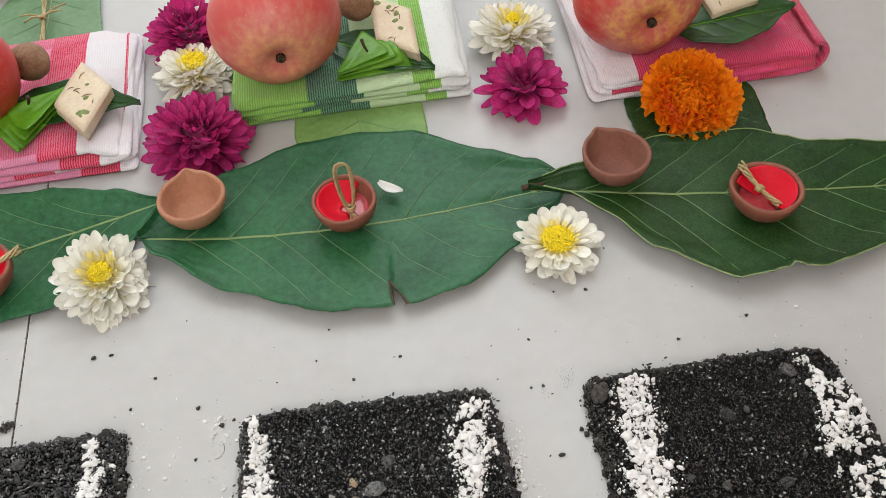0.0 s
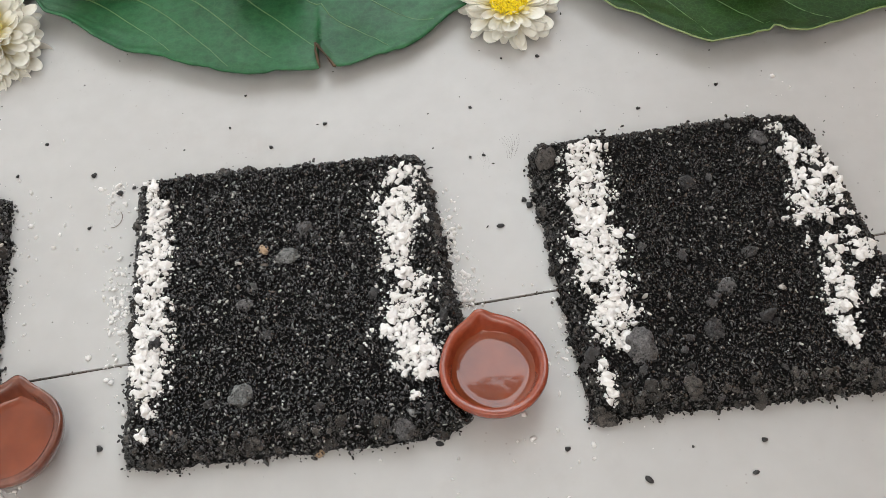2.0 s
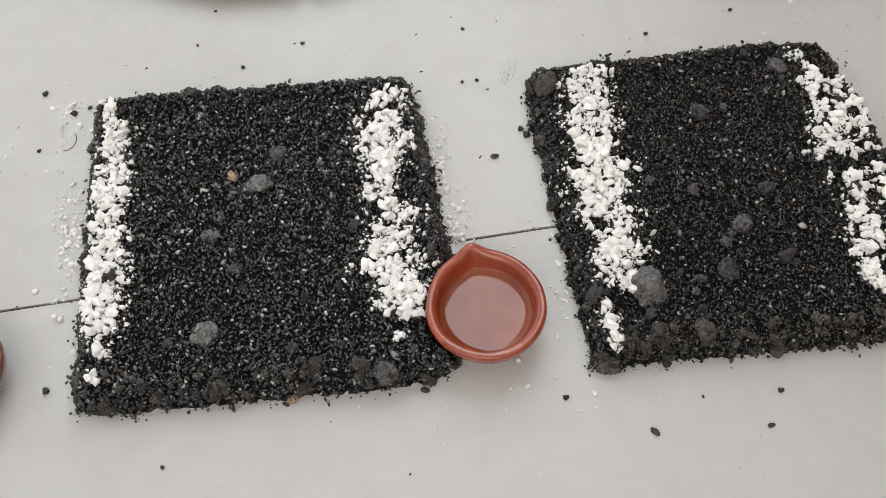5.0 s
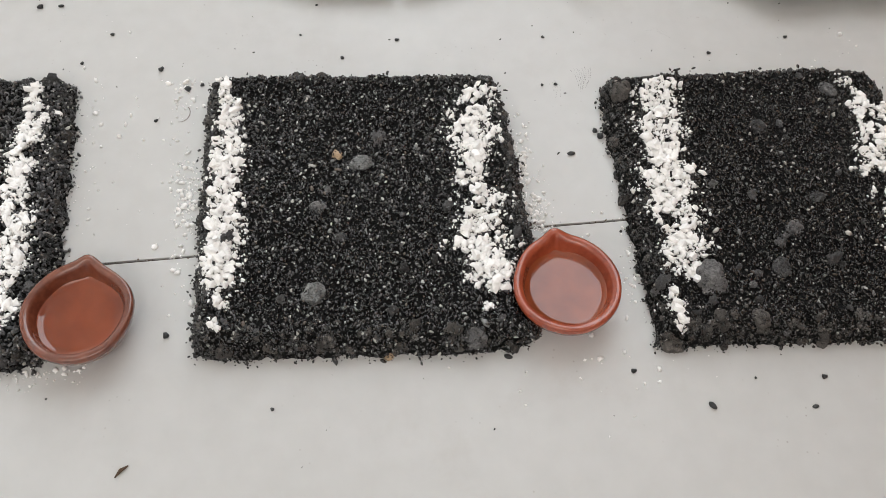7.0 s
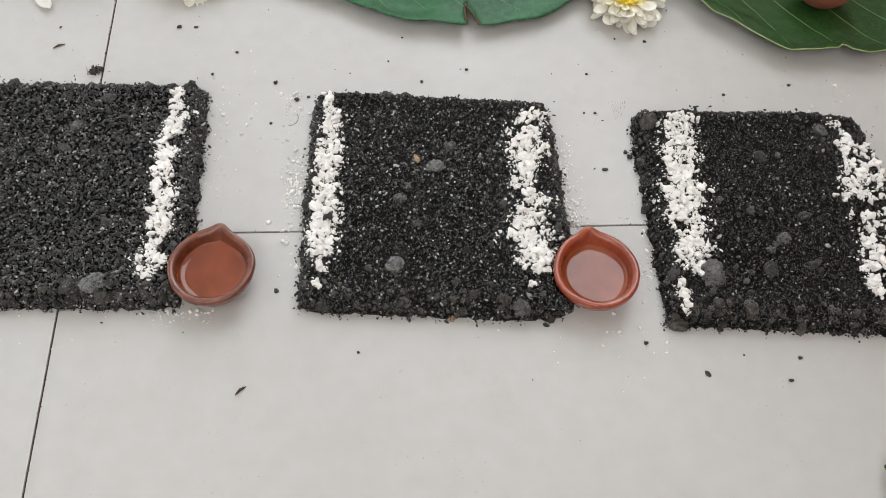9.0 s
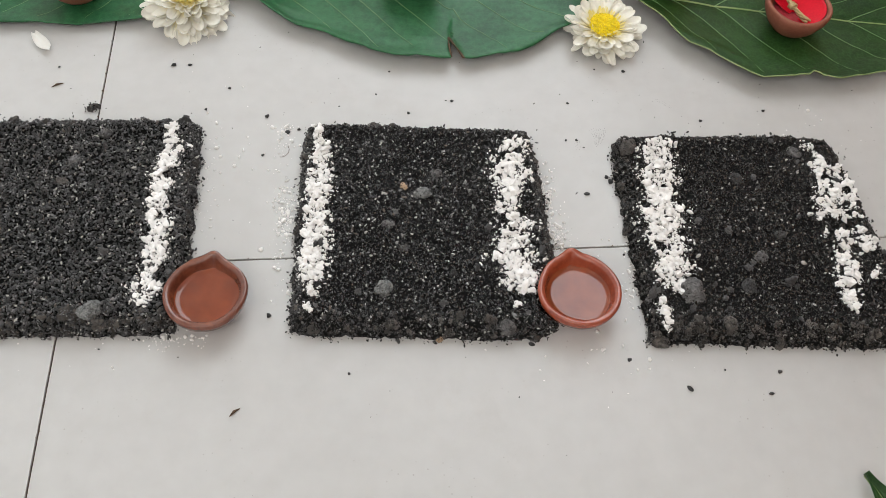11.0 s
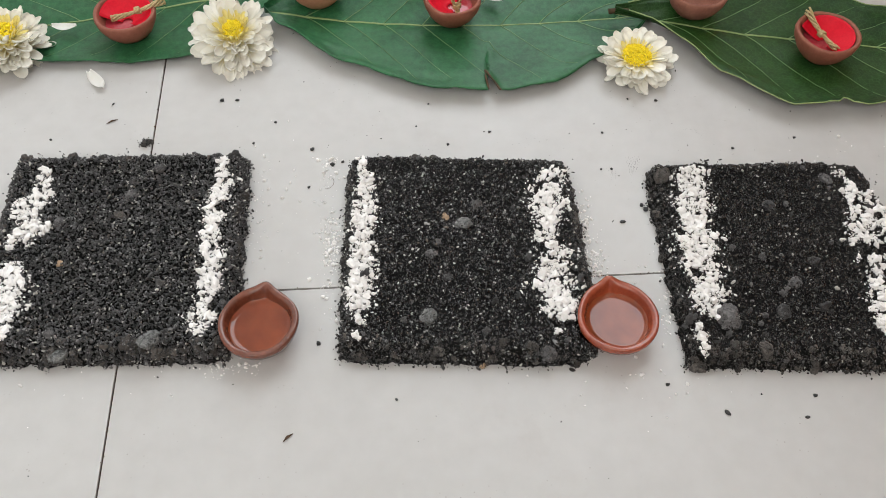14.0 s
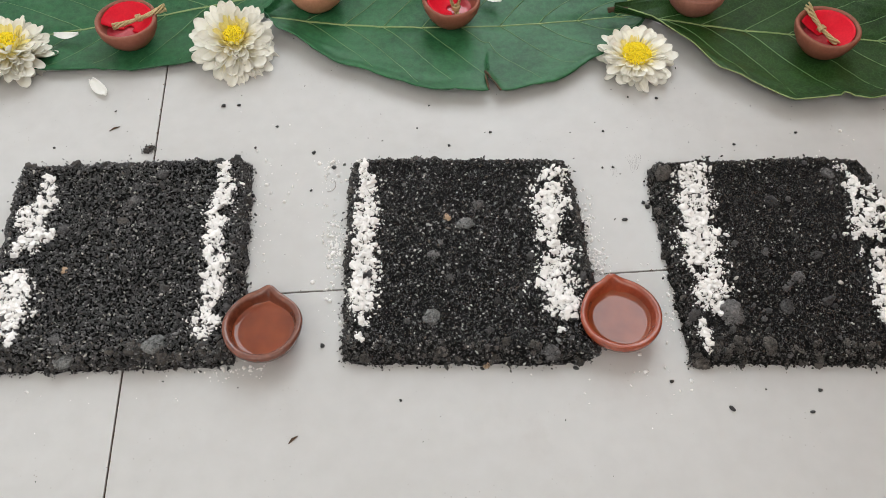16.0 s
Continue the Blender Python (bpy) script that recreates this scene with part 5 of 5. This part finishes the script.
def apple(x, y, z, axis_to, R, material, label, seed):
    """Lies on its side; the eye end (-z of the fruit) points along axis_to."""
    d = -Vector(axis_to).normalized()
    m = Matrix.Translation((x, y, z)) @ d.to_track_quat("Z", "Y").to_matrix().to_4x4()
    ob = thing("apple", m, label, "apple", "apples on the towels")

    def fn(a, b):
        ang, pol = 2 * math.pi * a, math.pi * b
        r = R * (1.0 + 0.05 * math.sin(pol) ** 2)
        lobes = 1 + 0.02 * math.cos(5 * ang + seed) * (0.3 + abs(math.cos(pol))) + 0.015 * math.cos(ang * 2 + seed)
        zz = math.cos(pol) * R * 0.92
        zz -= 0.30 * R * math.exp(-(pol / 0.34) ** 2) if pol < 1.5 else 0
        zz += 0.20 * R * math.exp(-((math.pi - pol) / 0.26) ** 2) if pol > 1.5 else 0
        rad = math.sin(pol) ** 0.92 * r * lobes * (1 + 0.06 * math.cos(pol)) if 0 < b < 1 else 0.0
        return Vector((math.cos(ang) * rad, math.sin(ang) * rad, zz))

    bm = grid_bm(56, 44, fn, True)
    bmesh.ops.remove_doubles(bm, verts=bm.verts, dist=1e-6)
    bmesh.ops.recalc_face_normals(bm, faces=bm.faces)
    part("flesh", bm, material, ob, "streaked shiny skin")
    eye = bmesh.new()
    for k in range(9):
        a = k * 0.698
        tube_bm([(0.0022 * math.cos(a), 0.0022 * math.sin(a), -R * 0.74), (0.0026 * math.cos(a), 0.0026 * math.sin(a), -R * 0.80), (0.0012 * math.cos(a + 0.5), 0.0012 * math.sin(a + 0.5), -R * 0.83)], 0.0008, 5, eye)
    part("calyx", eye, CALYX, ob, "dry brown eye")
    part("stem", tube_bm([(0, 0, R * 0.60), (0.001, 0, R * 0.8), (0.003, 0, R * 0.98)], 0.0011, 6), CALYX, ob, "thin brown stem")


apple(0.046, 0.323, TT + 0.0372, (0.04, -1.0, -0.14), 0.0386, APPLE_SKIN, "blushed pink-red apple lying on a green towel, eye showing", 0.5)
apple(0.270, 0.301, TT + 0.0370, (-0.04, -1.0, -0.05), 0.0385, APPLE_RED, "red and yellow apple lying on a pink towel", 2.1)
apple(-0.151, 0.320, TT + 0.0375, (-0.4, -1.0, -0.1), 0.0378, APPLE_RED, "deep red apple lying on a checked red towel", 4.0)


def nut(x, y, z, R, label, seed):
    ob = tagged(new("areca_nut", mesh_of("areca_nut", lump_bm(R, (1.0, 1.0, 0.92), 0.06, seed, 4), NUT)), label, "nut", "areca nuts")
    ob.matrix_world = pose(x, y, z, 10, 20, seed * 40)


nut(-0.114, 0.346, TT + 0.0185, 0.0125, "round brown areca nut with a pale base on leaves", 1)
nut(0.097, 0.362, TT + 0.0150, 0.0125, "round brown areca nut beside an apple", 2)


def sweet(x, y, z, turn, W, D, lean, label, seed, slant=0.12):
    ob = thing("fudge_piece", pose(x, y, z, lean[0], lean[1], turn), label, "sweet", "pieces of fudge")
    bm = bmesh.new()
    bmesh.ops.create_cube(bm, size=1.0, matrix=Matrix.Translation((0, 0, 0.0045)) @ Matrix.Diagonal((W, D, 0.009, 1)))
    for v in bm.verts:
        v.co.x += slant * v.co.y
    bmesh.ops.subdivide_edges(bm, edges=bm.edges, cuts=5, use_grid_fill=True)
    bmesh.ops.bevel(bm, geom=[e for e in bm.edges if e.calc_face_angle(0) > 1.0], offset=0.0006, segments=2, affect="EDGES")
    for v in bm.verts:
        v.co += Vector((wob(v.co.y, v.co.z, 160, seed), wob(v.co.x, v.co.z, 160, seed), 0.7 * wob(v.co.x, v.co.y, 160, seed))) * 0.0005
    part("fudge", bm, SWEET, ob)
    r = random.Random(seed)
    for k in range(5):
        p_y = r.uniform(-0.4, 0.4) * D
        p = part("pistachio", lump_bm(r.uniform(0.0012, 0.0024), (1.2, 0.9, 0.35), 0.3, k + seed), PISTACHIO, ob, "green pistachio slice")
        p.location, p.rotation_euler = (r.uniform(-0.36, 0.36) * W + slant * p_y, p_y, 0.0090), (0, 0, r.random() * 6)
    for k in range(6):
        L, p_y = r.uniform(0.0015, 0.0035), r.uniform(-0.38, 0.38) * D
        p = part("almond", tube_bm([(-L, 0, 0), (0, L * 0.25, 0.0002), (L, 0, 0)], lambda t: 0.0004 * (1 - abs(t - 0.5)), 5), ALMOND, ob, "curled almond sliver")
        p.location, p.rotation_euler = (r.uniform(-0.36, 0.36) * W + slant * p_y, p_y, 0.0091), (0, 0, r.random() * 6)


sweet(-0.079, 0.310, TT + 0.0065, -52, 0.032, 0.034, (0, 6), "cream fudge piece studded with pistachio and almond on a leaf", 1, -0.577)
sweet(0.120, 0.339, TT + 0.0035, -39, 0.033, 0.033, (8, 0), "cream fudge piece with pistachio and almond bits", 2, -0.78)
sweet(0.335, 0.317, TT + 0.0080, 12, 0.034, 0.034, (4, 0), "cream fudge piece lying behind a dark green leaf", 3)

SLIM = [(0, 0.001), (0.15, 0.014), (0.4, 0.021), (0.65, 0.017), (0.88, 0.006), (1, 0.0006)]
for base, tip, zz, material, lab, sd, wide in (((-0.130, 0.325), (-0.047, 0.309), TT + 0.002, BETEL_DARK, "dark green betel leaf lying flat on a checked towel", 1.0, 1.0),
                                         ((0.288, 0.293), (0.376, 0.298), TT + 0.010, BETEL_DARK, "glossy dark green betel leaf draped by an apple", 2.0, 1.35),
                                         ((0.078, 0.345), (0.140, 0.300), TT + 0.001, BETEL_DARK, "dark green betel leaf beneath a folded one", 3.0, 1.0)):
    big_leaf("betel_leaf", base, tip, [(a, b * wide) for a, b in SLIM], [(a, b * wide) for a, b in SLIM], [(0, zz), (0.6, zz + 0.002), (1, zz + 0.0005)], lab, material, 6, 0.0, 0.003, None, sd + 20, category="leaf", group="betel leaves", quilt=0.0003, ragged=0.0004, rib_mat=BETEL, vein_mat=BETEL_DARK)


def leaf_roll(x, y, z, turn, L, W, label, seed):
    """A betel leaf folded over itself into a pointed packet, open at the wide end."""
    ob = thing("betel_packet", pose(x, y, z, 0, 0, turn), label, "leaf packet", "folded betel leaf packets")
    for k in range(4):
        def fn(a, b, k=k):
            q = 2 * b - 1
            w = W * (0.06 + 0.94 * a) * 0.5 * (1 - 0.10 * k)
            lip = 0.0035 * a * math.cos(q * 2.2 + k) * (1 if k % 2 else 0.7)
            return Vector((L * a * (1 - 0.07 * k - 0.06 * q * q), q * w + 0.0025 * k * (a - 0.3), 0.0018 + 0.0026 * k + lip + 0.0035 * a * (1 - q * q) + 0.0012 * wob(a, q, 2.2, seed + k)))
        p = part("fold", grid_bm(22, 16, fn), BETEL, ob)
        m = p.modifiers.new("thickness", "SOLIDIFY")
        m.thickness = 0.0005
    clove = bmesh.new()
    tube_bm([(L * 0.52, -0.001, 0.012), (L * 0.50, 0.001, 0.0155), (L * 0.50, 0.003, 0.020)], lambda t: 0.0007 + 0.0006 * t, 6, clove)
    part("clove", clove, CALYX, ob, "dark brown clove pinning the fold")


leaf_roll(0.078, 0.302, TT + 0.001, 28, 0.046, 0.044, "bright green betel leaf folded into a packet, pinned with a clove", 1.0)
leaf_roll(-0.088, 0.322, TT + 0.003, 212, 0.052, 0.040, "bright green betel leaf rolled into a packet on a towel", 2.0)


# ---- seeds, grit and flour spilled on the tiles ----
SEED_MESH = mesh_of("seed", lump_bm(1.0, (1.35, 0.8, 0.5), 0.12, 77, 2), SEED)
BIT_MESH = mesh_of("crumb", lump_bm(1.0, (1.1, 0.9, 0.7), 0.5, 78, 2), SEED)
for x, y, s, turn in ((0.157, 0.036, 0.00130, 5), (0.188, -0.079, 0.00135, -50), (0.1165, -0.053, 0.00125, -20), (-0.061, 0.136, 0.0010, 10), (0.174, 0.022, 0.00125, -30), (0.226, -0.083, 0.0010, 5)):
    ob = tagged(new("black_seed", SEED_MESH), "single black sesame seed lying on the tiles", "seed", "loose black seeds")
    ob.matrix_world = pose(x, y, s * 0.45, 0, 0, turn) @ Matrix.Diagonal((s, s, s, 1))
CRUMBS = [(0.089, 0.105, 0.0009), (0.064, 0.096, 0.0009), (0.270, 0.094, 0.0009), (0.156, 0.102, 0.0008), (-0.015, 0.095, 0.0012), (-0.037, 0.117, 0.0009), (0.231, 0.087, 0.0009), (-0.008, -0.033, 0.0012),
          (0.233, -0.072, 0.0010), (-0.166, 0.108, 0.0008), (0.046, 0.111, 0.0006), (0.030, -0.065, 0.0007), (-0.049, 0.101, 0.0008), (-0.070, 0.136, 0.0013), (0.162, -0.063, 0.0010), (0.157, 0.074, 0.0008), (0.104, -0.049, 0.0008),
          (0.207, -0.070, 0.0005), (0.054, 0.129, 0.0006), (-0.016, 0.067, 0.0008), (0.176, 0.129, 0.0006), (0.193, 0.127, 0.0010), (0.003, 0.085, 0.0009), (-0.003, 0.083, 0.0014), (0.1695, 0.0470, 0.0012),
          (0.1712, 0.0438, 0.0015), (0.173, 0.035, 0.0009), (-0.2, -0.053, 0.0009), (-0.174, -0.053, 0.0008), (0.151, 0.074, 0.0007)]
for x, y, s in CRUMBS:
    ob = tagged(new("soil_crumb", BIT_MESH), "small black crumb of soil on the tiles", "crumb", "loose black crumbs")
    ob.matrix_world = pose(x, y, s * 0.5, 0, 0, (x * 9999) % 360) @ Matrix.Diagonal((s, s, s, 1))
pile = thing("soil_clump", pose(-0.1105, 0.1030, 0.0, 0, 0, 20), "ragged clump of black soil over a tile joint", "soil clump")
for dx, dy, s in ((0, 0, 0.0019), (0.0021, 0.0006, 0.0015), (-0.0023, -0.0004, 0.0013), (0.0008, 0.0016, 0.0012), (-0.0012, -0.0014, 0.0011), (0.0032, -0.0008, 0.0009)):
    ob = part("clod", EARTH_MESHES[int(s * 1e4) % 5], None, pile)
    ob.location, ob.rotation_euler, ob.scale = (dx, dy, s * 0.6), (dx * 900, dy * 900, 1), (s, s, s)
tagged(part("grit", scatter_mesh("grit", [(gen.normal(0, 0.0019), gen.normal(0, 0.0012), abs(gen.normal(0.0014, 0.0008))) for _ in range(90)], [0.00042] * 90, GRAINS, GRAIN, 0.6, True), None, pile), kind="stuff")
hair = bmesh.new()
tube_bm([(0.0035 * math.cos(a), 0.0045 * math.sin(a), 0.0003) for a in (-1.6 + 0.22 * k for k in range(13))], 0.00013, 4, hair)
tagged(new("thread", mesh_of("thread", hair, BROWN)), "fine curled dark thread on the tiles", "thread").matrix_world = pose(-0.0055, 0.070, 0, 0, 0, -15)
for x, y, turn, L, lab in ((-0.021, -0.082, 38, 0.0028, "thin dark sliver lying on the tiles"), (-0.133, 0.121, 25, 0.0034, "flat dry brown leaf fragment on the tiles")):
    ob = tagged(new("dry_sliver", mesh_of("dry_sliver", tube_bm([(-L, -0.0003, 0.0005), (0, 0.0003, 0.0008), (L, 0, 0.0005)], lambda t: 0.0006 * (1.2 - abs(t - 0.5) * 1.6), 6, flat=0.7), BROWN)), lab, "sliver")
    ob.matrix_world = pose(x, y, 0, 0, 0, turn)
pos, size = [], []
for _ in range(420):
    x, y = gen.uniform(-0.38, 0.40), gen.normal(0.06, 0.09)
    s = 0.00022 * math.exp(gen.normal(0.1, 0.5))
    pos.append((x, y, s * 0.4))
    size.append(s)
grit = tagged(new("black_grit", scatter_mesh("black_grit", pos, size, GRAINS, GRAIN)), "fine black grit strewn over the tiles", "grit", kind="stuff")
pos, size = [], []
for x, y, sx, sy, n in ((-0.0015, 0.027, 0.0022, 0.007, 90), (-0.004, 0.020, 0.003, 0.018, 110), (-0.005, 0.085, 0.003, 0.002, 30), (0.1345, 0.034, 0.0018, 0.007, 110), (0.137, 0.006, 0.0015, 0.006, 60), (0.1735, -0.014, 0.002, 0.003, 25), (0.167, -0.029, 0.004, 0.004, 25), (-0.004, 0.075, 0.004, 0.008, 30), (0.136, 0.028, 0.0035, 0.018, 120), (0.140, 0.010, 0.003, 0.006, 40), (0.178, -0.018, 0.004, 0.012, 60), (-0.044, 0.055, 0.004, 0.02, 50),
                        (-0.052, -0.044, 0.008, 0.003, 70), (-0.183, -0.028, 0.005, 0.006, 60), (0.165, -0.02, 0.01, 0.02, 30), (0.15, -0.06, 0.03, 0.012, 25), (-0.03, 0.06, 0.02, 0.04, 40), (0.30, 0.08, 0.02, 0.01, 15), (-0.12, -0.05, 0.04, 0.01, 20)):
    for _ in range(n):
        s = 0.00040 * math.exp(min(gen.normal(0.0, 0.62), 1.1))
        pos.append((gen.normal(x, sx), gen.normal(y, sy), s * 0.35))
        size.append(s)
tagged(new("spilled_flour", scatter_mesh("spilled_flour", pos, size, FLAKES, CRUMB_FINE, 0.5, True)), "white flour crumbs spilled on the tiles beside the beds", "flour", kind="stuff")

# faint dark finger smears beside a bed corner
pos, size = [], []
for x0, y0, n, L0, heavy in ((0.1655, 0.0815, 8, 0.012, 1.0), (0.1545, 0.0745, 4, 0.008, 0.6), (0.2050, 0.1030, 3, 0.012, 0.5)):
    for k in range(n):
        a, L = radians((-62 if L0 != 0.012 or n > 3 else -8) - 4 * k), L0 * rnd.uniform(0.7, 1.15)
        for i in range(30):
            t = i / 29 + rnd.gauss(0, 0.01)
            if rnd.random() < 0.25:
                continue
            bend = a - 0.35 * t
            pos.append((x0 + 0.0013 * k + math.cos(bend) * L * t, y0 + 0.0008 * (k % 3) + math.sin(bend) * L * t, 0.00008))
            size.append((0.00007 + 0.00008 * rnd.random()) * heavy)
tagged(new("dust_smear", scatter_mesh("dust_smear", pos, size, GRAINS, GRAIN)), "faint dark smears of dust on the tiles", "dust", kind="stuff")
